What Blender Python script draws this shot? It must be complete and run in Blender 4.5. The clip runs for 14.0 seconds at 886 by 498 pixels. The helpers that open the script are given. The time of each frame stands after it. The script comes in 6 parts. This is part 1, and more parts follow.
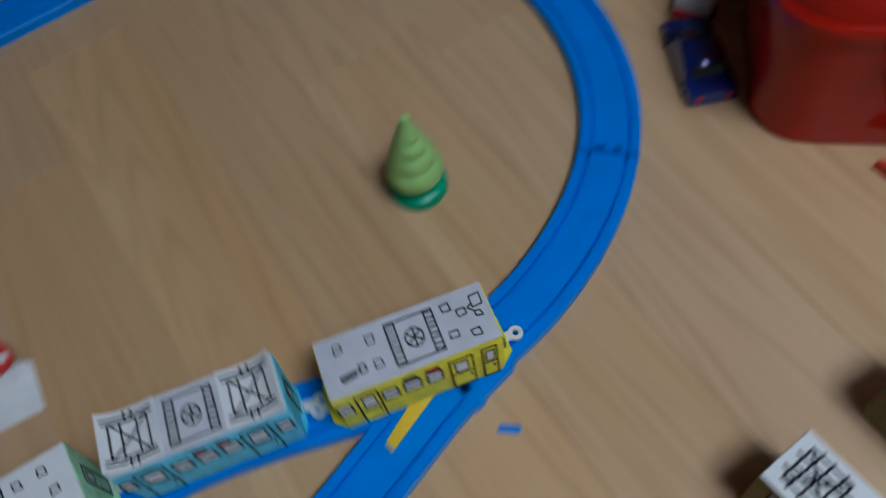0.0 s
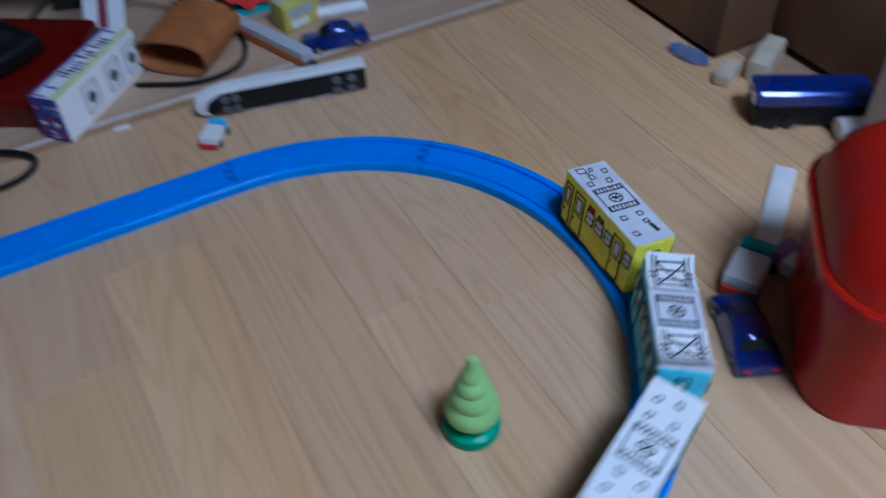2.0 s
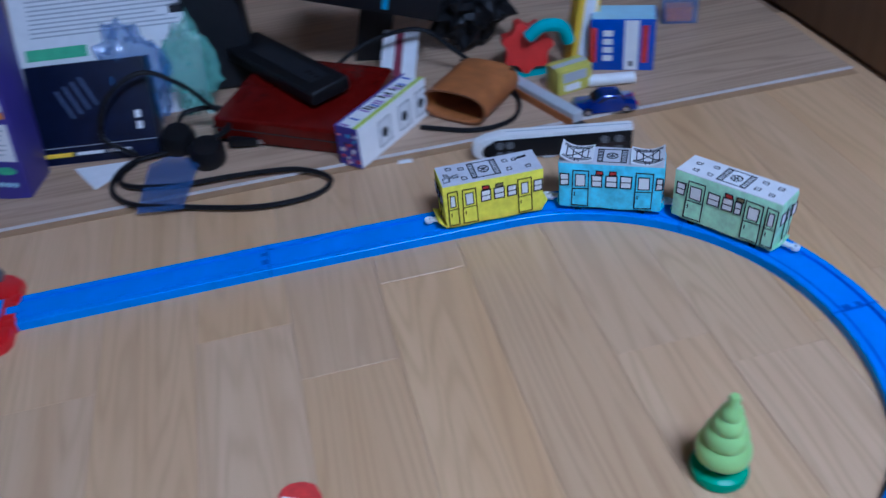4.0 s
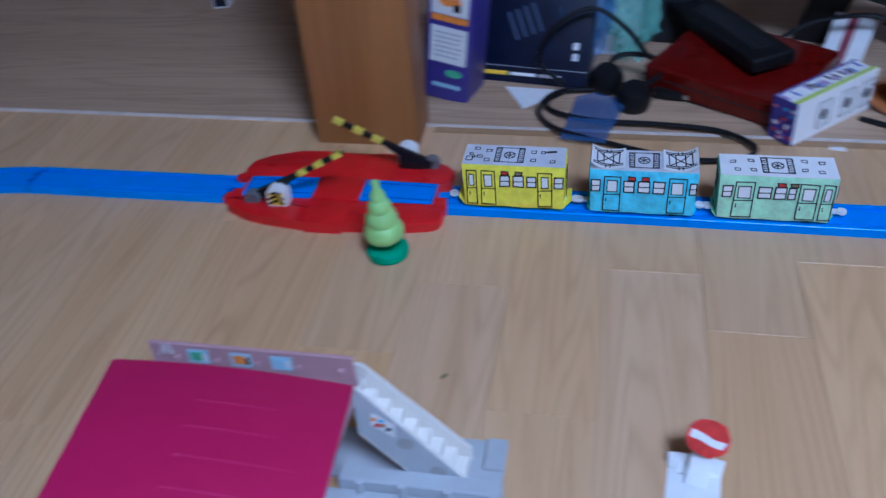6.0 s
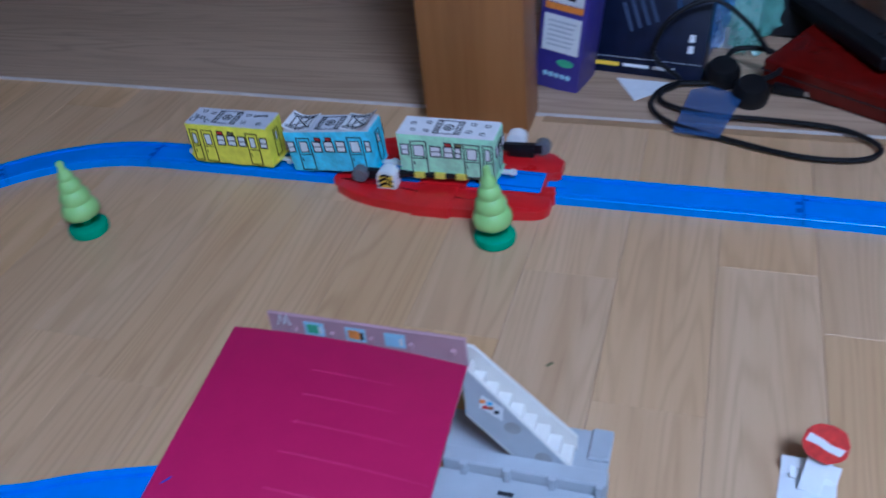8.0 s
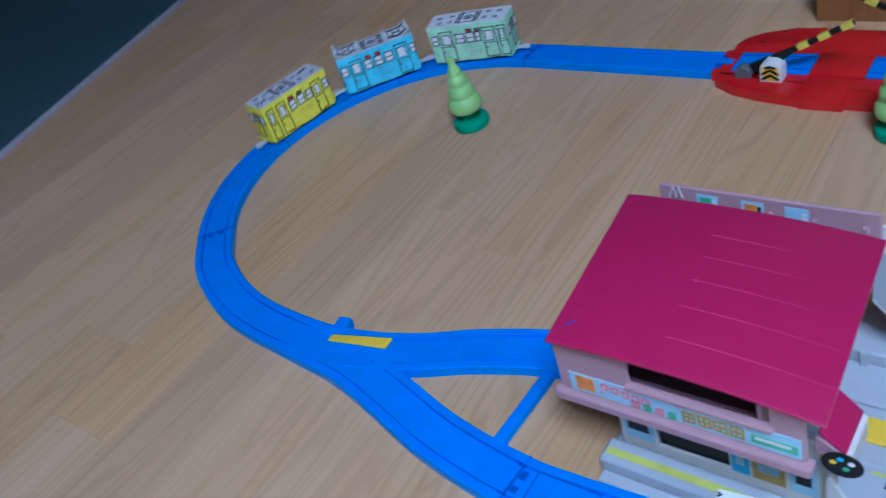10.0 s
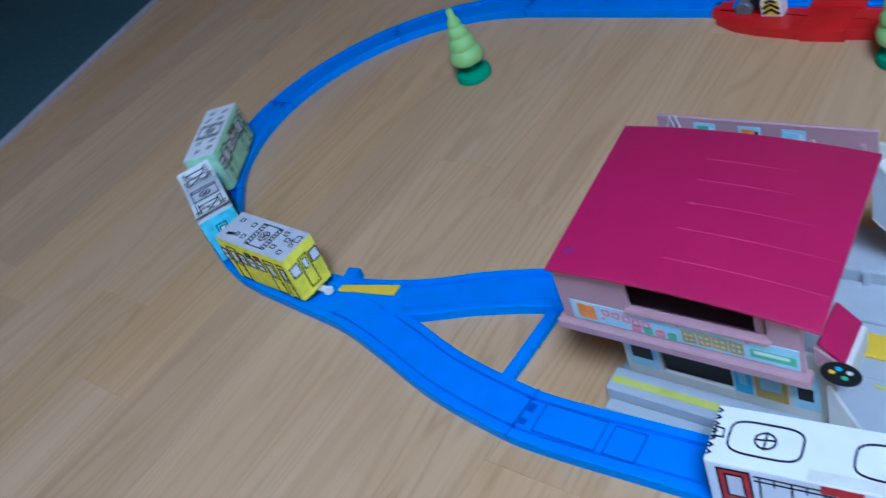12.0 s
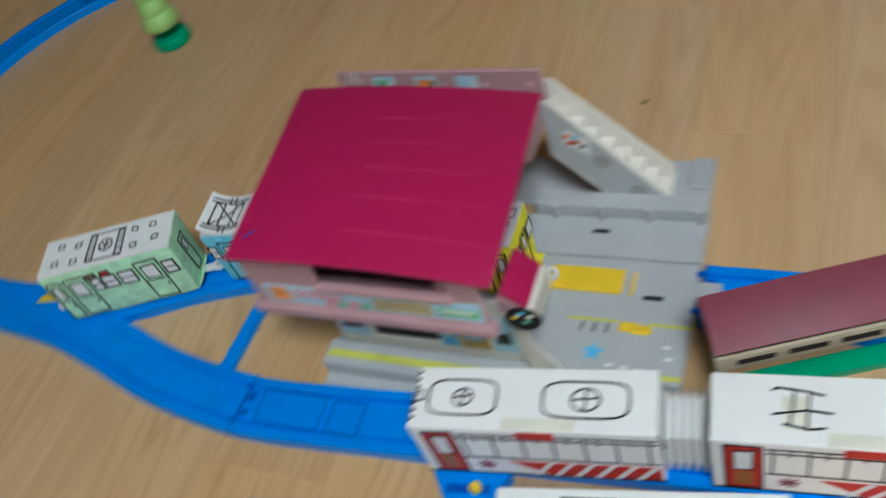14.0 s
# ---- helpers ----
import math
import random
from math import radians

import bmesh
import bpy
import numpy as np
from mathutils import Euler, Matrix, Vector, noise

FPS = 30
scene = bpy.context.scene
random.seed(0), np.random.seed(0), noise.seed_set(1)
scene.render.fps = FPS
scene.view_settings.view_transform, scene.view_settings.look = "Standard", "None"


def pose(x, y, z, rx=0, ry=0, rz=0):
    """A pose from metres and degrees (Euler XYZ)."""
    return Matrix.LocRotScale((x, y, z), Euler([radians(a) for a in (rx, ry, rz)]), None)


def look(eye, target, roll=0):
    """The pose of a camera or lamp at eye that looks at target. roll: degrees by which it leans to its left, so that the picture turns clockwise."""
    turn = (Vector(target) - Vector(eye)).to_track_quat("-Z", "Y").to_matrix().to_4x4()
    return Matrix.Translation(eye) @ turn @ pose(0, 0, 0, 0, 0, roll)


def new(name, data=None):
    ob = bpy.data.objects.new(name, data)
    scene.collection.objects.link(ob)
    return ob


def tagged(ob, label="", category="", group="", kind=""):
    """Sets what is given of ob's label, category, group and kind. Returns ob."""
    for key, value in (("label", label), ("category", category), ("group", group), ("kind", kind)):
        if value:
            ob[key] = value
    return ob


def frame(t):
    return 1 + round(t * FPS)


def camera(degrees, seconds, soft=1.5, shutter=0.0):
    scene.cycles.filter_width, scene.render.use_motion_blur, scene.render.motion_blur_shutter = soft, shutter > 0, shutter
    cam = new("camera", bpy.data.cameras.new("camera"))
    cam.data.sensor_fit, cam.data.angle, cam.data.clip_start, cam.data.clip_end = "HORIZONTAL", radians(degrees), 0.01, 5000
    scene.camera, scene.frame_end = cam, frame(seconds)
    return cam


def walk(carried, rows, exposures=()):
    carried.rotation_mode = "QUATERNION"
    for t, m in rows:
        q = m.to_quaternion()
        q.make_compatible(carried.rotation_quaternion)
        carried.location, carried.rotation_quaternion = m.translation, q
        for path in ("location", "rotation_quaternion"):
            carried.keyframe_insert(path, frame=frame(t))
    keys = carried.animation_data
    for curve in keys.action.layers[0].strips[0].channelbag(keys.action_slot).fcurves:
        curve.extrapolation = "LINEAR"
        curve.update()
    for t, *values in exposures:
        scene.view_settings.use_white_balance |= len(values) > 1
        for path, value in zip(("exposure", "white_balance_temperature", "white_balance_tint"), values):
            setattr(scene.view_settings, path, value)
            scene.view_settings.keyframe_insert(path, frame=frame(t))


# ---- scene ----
cam = camera(54.6, 14.0, soft=1.5, shutter=0.9)
PATH = [
    (0, (0.476, -0.6, 0.45), (0.857, 0.312, -1.289), -12.6),
    (0.5, (0.493, -0.591, 0.455), (1.082, 0.357, -1.205), -6.8),
    (1, (0.485, -0.595, 0.459), (1.186, 0.372, -1.146), -2.6),
    (1.5, (0.472, -0.585, 0.458), (1.185, 0.502, -1.062), -1.3),
    (2, (0.437, -0.587, 0.47), (1.075, 0.676, -0.943), -3.0),
    (2.2, (0.42, -0.594, 0.475), (1.041, 0.71, -0.908), -3.3),
    (4.3, (0.357, -0.625, 0.468), (0.544, 0.948, -0.752), -6.5),
    (4.5, (0.348, -0.626, 0.469), (0.468, 0.951, -0.754), -7.0),
    (5, (0.327, -0.632, 0.469), (0.276, 0.936, -0.771), -8.0),
    (5.5, (0.293, -0.644, 0.469), (0.1, 0.923, -0.758), -6.5),
    (6, (0.254, -0.654, 0.459), (-0.117, 0.891, -0.756), -4.9),
    (6.5, (0.242, -0.658, 0.458), (-0.219, 0.857, -0.764), -5.4),
    (7, (0.238, -0.66, 0.456), (-0.268, 0.845, -0.761), -5.8),
    (7.5, (0.236, -0.659, 0.456), (-0.267, 0.851, -0.755), -5.3),
    (8, (0.236, -0.663, 0.457), (-0.324, 0.825, -0.755), -6.5),
    (8.5, (0.226, -0.673, 0.453), (-0.492, 0.731, -0.777), -8.3),
    (9, (0.21, -0.683, 0.436), (-0.719, 0.6, -0.784), -10.9),
    (9.2, (0.206, -0.691, 0.435), (-0.812, 0.509, -0.799), -12.8),
    (11.3, (0.212, -0.72, 0.42), (-1.062, 0.289, -0.747), -23.8),
    (11.5, (0.209, -0.717, 0.415), (-1.057, 0.269, -0.779), -24.6),
    (12, (0.224, -0.724, 0.419), (-0.996, 0.297, -0.793), -23.9),
    (12.5, (0.223, -0.719, 0.41), (-0.882, 0.31, -0.901), -23.0),
    (13, (0.229, -0.708, 0.401), (-0.759, 0.344, -0.983), -21.5),
    (13.5, (0.238, -0.693, 0.4), (-0.687, 0.342, -1.041), -22.5),
    (14, (0.262, -0.671, 0.4), (-0.548, 0.448, -1.047), -23.4),
]
walk(cam, [(t, look(eye, target, roll)) for t, eye, target, roll in PATH], [(0, -0.98, 4950, 6), (1.0, -0.66, 4700, 8), (2.2, -0.38, 4130, 11), (4.3, -0.08, 4080, 15), (9.2, 0.08, 4080, 13), (11.3, 0.18, 4060, 8), (12.5, 0.18, 4200, 8), (13.0, 0.10, 4600, 1), (13.5, 0.02, 4900, -5), (14, -0.06, 5450, 1)])

# ---------- light ----------
LAMP_AT = (0.80, -1.22, 1.72)
LAMP_GLOW = 37.5
world = bpy.data.worlds.new("room")
world.use_nodes = True
world.node_tree.nodes["Background"].inputs["Color"].default_value = (0.9, 0.95, 1.0, 1)
world.node_tree.nodes["Background"].inputs["Strength"].default_value = 0.0
scene.world = world

# ---------- plan of the line ----------
LEFT_BRANCH = [(-0.4785, -0.3675), (-0.443, -0.4015), (-0.401, -0.4245), (-0.36, -0.4385), (-0.32, -0.4450)]
INNER_LINE = [(-0.32, -0.4450), (-0.265, -0.4465), (-0.22, -0.4405), (-0.175, -0.4275), (-0.132, -0.408), (-0.083, -0.3915), (-0.04, -0.3855), (0.02, -0.3845), (0.10, -0.384), (0.20, -0.384), (0.30, -0.385), (0.38, -0.389), (0.43, -0.400), (0.48, -0.416), (0.5365, -0.4325)]
OUTER_LINE = [(-0.33, -0.4440), (-0.27, -0.4495), (-0.22, -0.455), (-0.168, -0.468), (-0.116, -0.483), (-0.06, -0.492), (-0.02, -0.4935), (0.064, -0.4885), (0.13, -0.485), (0.22, -0.478), (0.30, -0.474), (0.37, -0.478), (0.42, -0.474), (0.47, -0.459), (0.52, -0.443), (0.56, -0.434)]
SPLIT_L, SPLIT_R = -0.045, 0.335
# seconds, metres round the loop
TRAIN = [(0, -0.019), (0.5, 0.069), (0.9, 0.126), (1.2, 0.1826), (1.5, 0.2316), (2.0, 0.320), (4.3, 0.746), (4.5, 0.782), (5, 0.872), (5.5, 0.963), (6.1, 1.063), (6.5, 1.139), (7.2, 1.28), (7.5, 1.341), (8, 1.44), (8.5, 1.544), (9, 1.647), (11.3, 2.097), (11.7, 2.176), (12.1, 2.26), (12.5, 2.333), (12.9, 2.411), (13.5, 2.518), (14, 2.622)]
ARM_FRONT = [(0, 28), (6.4, 28), (6.8, 6), (7.2, 1), (8.2, 1), (8.6, 6), (8.9, 28), (14, 28)]
ARM_BACK = [(0, 28), (6.3, 28), (6.7, 6), (7.1, 1), (8.1, 1), (8.5, 20), (8.8, 28), (14, 28)]
# seconds, metres from the first car back to the second and to the third
GAPS = [(0, 0.112, 0.220), (1.5, 0.105, 0.208), (2.2, 0.106, 0.210), (4.5, 0.112, 0.219), (5.5, 0.112, 0.220), (7.5, 0.114, 0.229), (12, 0.116, 0.236), (14, 0.116, 0.234)]

# ---------- helpers ----------
rnd = random.Random(7)



def mat(name, color, rough=0.45, metal=0.0, vary=0.12, scale=60.0, bump=0.05, spec=0.5, alpha=1.0, trans=0.0, coat=0.0, grain=None):
    m = bpy.data.materials.new(name)
    m.use_nodes = True
    nt = m.node_tree
    b = nt.nodes["Principled BSDF"]
    b.inputs["Roughness"].default_value = rough
    b.inputs["Metallic"].default_value = metal
    b.inputs["Specular IOR Level"].default_value = spec
    b.inputs["Alpha"].default_value = alpha
    b.inputs["Transmission Weight"].default_value = trans
    b.inputs["Coat Weight"].default_value = coat
    tc = nt.nodes.new("ShaderNodeTexCoord")
    n1 = nt.nodes.new("ShaderNodeTexNoise")
    n1.inputs["Scale"].default_value = scale
    n1.inputs["Detail"].default_value = 5
    n2 = nt.nodes.new("ShaderNodeTexNoise")
    n2.inputs["Scale"].default_value = scale * 14
    n2.inputs["Detail"].default_value = 2
    nt.links.new(tc.outputs["Object"], n1.inputs["Vector"])
    nt.links.new(tc.outputs["Object"], n2.inputs["Vector"])
    r = nt.nodes.new("ShaderNodeValToRGB")
    r.color_ramp.elements[0].position, r.color_ramp.elements[1].position = 0.3, 0.7
    r.color_ramp.elements[0].color = (*[max(0, c * (1 - vary)) for c in color], 1)
    r.color_ramp.elements[1].color = (*[min(1, c * (1 + vary)) for c in color], 1)
    nt.links.new(n1.outputs["Fac"], r.inputs["Fac"])
    nt.links.new(r.outputs["Color"], b.inputs["Base Color"])
    mr = nt.nodes.new("ShaderNodeMapRange")
    mr.inputs["To Min"].default_value, mr.inputs["To Max"].default_value = max(0.02, rough - 0.08), min(1, rough + 0.1)
    nt.links.new(n1.outputs["Fac"], mr.inputs["Value"])
    nt.links.new(mr.outputs["Result"], b.inputs["Roughness"])
    if bump:
        bp = nt.nodes.new("ShaderNodeBump")
        bp.inputs["Strength"].default_value = bump
        bp.inputs["Distance"].default_value = 0.001
        nt.links.new(n2.outputs["Fac"], bp.inputs["Height"])
        nt.links.new(bp.outputs["Normal"], b.inputs["Normal"])
    return m


def wood(name, dark, light, rough=0.4, axis=1, stretch=0.06, scale=28.0, per_piece=0.25, coat=0.0):
    m = bpy.data.materials.new(name)
    m.use_nodes = True
    nt = m.node_tree
    b = nt.nodes["Principled BSDF"]
    b.inputs["Roughness"].default_value = rough
    b.inputs["Coat Weight"].default_value = coat
    b.inputs["Coat Roughness"].default_value = 0.35
    geo = nt.nodes.new("ShaderNodeNewGeometry")
    info = nt.nodes.new("ShaderNodeObjectInfo")
    off = nt.nodes.new("ShaderNodeVectorMath")
    off.operation = "MULTIPLY_ADD"
    comb = nt.nodes.new("ShaderNodeCombineXYZ")
    for k in range(3):
        nt.links.new(info.outputs["Random"], comb.inputs[k])
    off.inputs[1].default_value = (7.0, 13.0, 5.0)
    nt.links.new(comb.outputs["Vector"], off.inputs[0])
    nt.links.new(geo.outputs["Position"], off.inputs[2])
    mp = nt.nodes.new("ShaderNodeMapping")
    s = [1.0, 1.0, 1.0]
    s[axis] = stretch
    mp.inputs["Scale"].default_value = s
    nt.links.new(off.outputs["Vector"], mp.inputs["Vector"])
    n1 = nt.nodes.new("ShaderNodeTexNoise")
    n1.inputs["Scale"].default_value, n1.inputs["Detail"].default_value, n1.inputs["Distortion"].default_value = scale, 6, 0.6
    n2 = nt.nodes.new("ShaderNodeTexNoise")
    n2.inputs["Scale"].default_value, n2.inputs["Detail"].default_value = scale * 8, 4
    nt.links.new(mp.outputs["Vector"], n1.inputs["Vector"])
    nt.links.new(mp.outputs["Vector"], n2.inputs["Vector"])
    mix = nt.nodes.new("ShaderNodeMath")
    mix.operation = "MULTIPLY_ADD"
    mix.inputs[1].default_value = 0.35
    nt.links.new(n2.outputs["Fac"], mix.inputs[0])
    sc = nt.nodes.new("ShaderNodeMath")
    sc.operation = "MULTIPLY"
    sc.inputs[1].default_value = 0.65
    nt.links.new(n1.outputs["Fac"], sc.inputs[0])
    nt.links.new(sc.outputs[0], mix.inputs[2])
    r = nt.nodes.new("ShaderNodeValToRGB")
    r.color_ramp.elements[0].position, r.color_ramp.elements[1].position = 0.34, 0.62
    r.color_ramp.elements[0].color = (*dark, 1)
    r.color_ramp.elements[1].color = (*light, 1)
    nt.links.new(mix.outputs[0], r.inputs["Fac"])
    hs = nt.nodes.new("ShaderNodeHueSaturation")
    mr = nt.nodes.new("ShaderNodeMapRange")
    mr.inputs["To Min"].default_value, mr.inputs["To Max"].default_value = 1 - per_piece, 1 + per_piece
    nt.links.new(info.outputs["Random"], mr.inputs["Value"])
    nt.links.new(mr.outputs["Result"], hs.inputs["Value"])
    nt.links.new(r.outputs["Color"], hs.inputs["Color"])
    nt.links.new(hs.outputs["Color"], b.inputs["Base Color"])
    bp = nt.nodes.new("ShaderNodeBump")
    bp.inputs["Strength"].default_value, bp.inputs["Distance"].default_value = 0.12, 0.0006
    nt.links.new(n2.outputs["Fac"], bp.inputs["Height"])
    nt.links.new(bp.outputs["Normal"], b.inputs["Normal"])
    return m


def board_wood(name, dark, light, vein, axis=1, bold=1.0):
    """Lacquered oak: broad tone, drawn-out growth rings along one axis, fine dark pores; every board differs."""
    m = bpy.data.materials.new(name)
    m.use_nodes = True
    nt = m.node_tree
    b = nt.nodes["Principled BSDF"]

    def node(kind, **values):
        n = nt.nodes.new("ShaderNode" + kind)
        for key, v in values.items():
            n.inputs[key].default_value = v
        return n

    def math_node(op, a, c=0.0, d=0.0):
        n = nt.nodes.new("ShaderNodeMath")
        n.operation = op
        for k, v in enumerate((a, c, d)):
            if isinstance(v, (int, float)):
                n.inputs[k].default_value = v
            else:
                nt.links.new(v, n.inputs[k])
        return n.outputs[0]

    def noise_at(vec, scale, detail, rough=0.5, distort=0.0):
        n = node("TexNoise", Scale=scale, Detail=detail, Roughness=rough, Distortion=distort)
        nt.links.new(vec, n.inputs["Vector"])
        return n.outputs["Fac"]

    geo = node("NewGeometry")
    info = node("ObjectInfo")
    comb = node("CombineXYZ")
    for k in range(3):
        nt.links.new(info.outputs["Random"], comb.inputs[k])
    off = node("VectorMath")
    off.operation = "MULTIPLY_ADD"
    off.inputs[1].default_value = (37.0, 53.0, 11.0)
    nt.links.new(comb.outputs["Vector"], off.inputs[0])
    nt.links.new(geo.outputs["Position"], off.inputs[2])

    def stretched(y):
        mp = node("Mapping")
        mp.inputs["Scale"].default_value = (1.0, y, 1.0) if axis == 1 else (y, 1.0, 1.0)
        nt.links.new(off.outputs["Vector"], mp.inputs["Vector"])
        return mp.outputs["Vector"]

    tone = noise_at(stretched(0.05), 34.0, 4, 0.55, 0.3)
    rings = noise_at(stretched(0.07), 15.0, 2, 0.45, 0.15)
    rings = math_node("SINE", math_node("MULTIPLY", rings, 125.0))
    rings = math_node("POWER", math_node("MULTIPLY_ADD", rings, 0.5, 0.5), 3.0)
    patch = noise_at(stretched(0.25), 9.0, 2)
    rings = math_node("MULTIPLY", rings, math_node("MULTIPLY", patch, 0.46 * bold))
    pore = noise_at(stretched(0.025), 520.0, 3, 0.6)
    pr_ = node("MapRange")
    pr_.inputs["From Min"].default_value, pr_.inputs["From Max"].default_value = 0.56, 0.74
    nt.links.new(pore, pr_.inputs["Value"])
    lines = math_node("MINIMUM", math_node("ADD", rings, math_node("MULTIPLY", pr_.outputs["Result"], 0.30 * bold)), 1.0)
    r = nt.nodes.new("ShaderNodeValToRGB")
    r.color_ramp.elements[0].position, r.color_ramp.elements[1].position = 0.32, 0.68
    r.color_ramp.elements[0].color = (*dark, 1)
    r.color_ramp.elements[1].color = (*light, 1)
    nt.links.new(tone, r.inputs["Fac"])
    mx = nt.nodes.new("ShaderNodeMixRGB")
    mx.inputs["Color2"].default_value = (*vein, 1)
    nt.links.new(lines, mx.inputs["Fac"])
    nt.links.new(r.outputs["Color"], mx.inputs["Color1"])
    hs = node("HueSaturation")
    w1 = node("TexWhiteNoise")
    w1.noise_dimensions = "1D"
    nt.links.new(info.outputs["Random"], w1.inputs["W"])
    nt.links.new(math_node("MULTIPLY_ADD", w1.outputs["Value"], 0.13, 0.935), hs.inputs["Value"])
    nt.links.new(math_node("MULTIPLY_ADD", info.outputs["Random"], 0.12, 0.96), hs.inputs["Saturation"])
    nt.links.new(mx.outputs["Color"], hs.inputs["Color"])
    nt.links.new(hs.outputs["Color"], b.inputs["Base Color"])
    nt.links.new(math_node("MULTIPLY_ADD", tone, 0.16, 0.27), b.inputs["Roughness"])
    bp = node("Bump", Strength=0.10, Distance=0.0004)
    nt.links.new(math_node("SUBTRACT", 1.0, lines), bp.inputs["Height"])
    nt.links.new(bp.outputs["Normal"], b.inputs["Normal"])
    return m


def finish(name, bm, material, smooth=True):
    me = bpy.data.meshes.new(name)
    bmesh.ops.recalc_face_normals(bm, faces=bm.faces)
    bm.to_mesh(me)
    bm.free()
    mats = material if isinstance(material, (list, tuple)) else [material]
    for m in mats:
        me.materials.append(m)
    if smooth:
        for p in me.polygons:
            p.use_smooth = True
        me.set_sharp_from_angle(angle=radians(35))
    return me


def part(name, bm, material, parent, label="", m=None, smooth=True):
    ob = new(name, finish(name, bm, material, smooth))
    ob.parent = parent
    if m is not None:
        ob.matrix_basis = m
    if label:
        tagged(ob, label)
    return ob


def thing(name, m, label, category, group="", kind=""):
    ob = new(name)
    ob.empty_display_size = 0.02
    ob.matrix_basis = m
    return tagged(ob, label, category, group, kind)


def solid(name, bm, material, m, label, category, group="", kind="", smooth=True):
    ob = new(name, finish(name, bm, material, smooth))
    ob.matrix_basis = m
    return tagged(ob, label, category, group, kind)


def box(x0, x1, y0, y1, z0, z1, bevel=0.0, seg=2, bm=None):
    """A bevelled block; joins bm when given."""
    b = bmesh.new()
    bmesh.ops.create_cube(b, size=1)
    for v in b.verts:
        v.co = Vector((x0 if v.co.x < 0 else x1, y0 if v.co.y < 0 else y1, z0 if v.co.z < 0 else z1))
    if bevel:
        bmesh.ops.bevel(b, geom=b.edges[:], offset=bevel, segments=seg, affect="EDGES", profile=0.6)
    return join(bm, b) if bm else b


def join(bm, other, m=None):
    if m is not None:
        bmesh.ops.transform(other, matrix=m, verts=other.verts)
    me = bpy.data.meshes.new("tmp")
    other.to_mesh(me)
    other.free()
    bm.from_mesh(me)
    bpy.data.meshes.remove(me)
    return bm


def lathe(profile, n=32):
    """Profile of (radius, z) turned about z."""
    b = bmesh.new()
    rings = []
    for r, z in profile:
        if r < 1e-6:
            rings.append([b.verts.new((0, 0, z))])
        else:
            rings.append([b.verts.new((r * math.cos(2 * math.pi * k / n), r * math.sin(2 * math.pi * k / n), z)) for k in range(n)])
    for a, c in zip(rings, rings[1:]):
        for k in range(n):
            q = [a[k % len(a)], a[(k + 1) % len(a)], c[(k + 1) % len(c)], c[k % len(c)]]
            q = list(dict.fromkeys(q))
            if len(q) > 2:
                b.faces.new(q)
    return b


def extrude_poly(pts, z0, z1, bevel=0.0, seg=2):
    """A flat outline in x, y, raised from z0 to z1, its upper edge rounded."""
    b = bmesh.new()
    lo = [b.verts.new((x, y, z0)) for x, y in pts]
    hi = [b.verts.new((x, y, z1)) for x, y in pts]
    b.faces.new(lo[::-1])
    top = b.faces.new(hi)
    n = len(pts)
    for k in range(n):
        b.faces.new([lo[k], lo[(k + 1) % n], hi[(k + 1) % n], hi[k]])
    if bevel:
        bmesh.ops.bevel(b, geom=list(top.edges), offset=bevel, segments=seg, affect="EDGES", profile=0.6)
    return b


def tube(pts, r, n=8, closed=False):
    """A round cord along points."""
    b = bmesh.new()
    pts = [Vector(p) for p in pts]
    rings = []
    for k, p in enumerate(pts):
        d = (pts[min(k + 1, len(pts) - 1)] - pts[max(k - 1, 0)]).normalized()
        u = d.cross(Vector((0, 0, 1)))
        u = u.normalized() if u.length > 1e-4 else Vector((1, 0, 0))
        w = u.cross(d)
        rings.append([b.verts.new(p + r * (math.cos(2 * math.pi * j / n) * u + math.sin(2 * math.pi * j / n) * w)) for j in range(n)])
    for a, c in zip(rings, rings[1:]):
        for j in range(n):
            b.faces.new([a[j], a[(j + 1) % n], c[(j + 1) % n], c[j]])
    b.faces.new(rings[0][::-1])
    b.faces.new(rings[-1])
    return b


def smooth_line(pts, step=6):
    """Catmull-Rom points through pts."""
    P = [Vector(p) for p in pts]
    P = [2 * P[0] - P[1]] + P + [2 * P[-1] - P[-2]]
    out = []
    for a, b, c, d in zip(P, P[1:], P[2:], P[3:]):
        for k in range(step):
            t = k / step
            out.append(0.5 * ((2 * b) + (c - a) * t + (2 * a - 5 * b + 4 * c - d) * t * t + (3 * b - a - 3 * c + d) * t ** 3))
    out.append(P[-2])
    return out


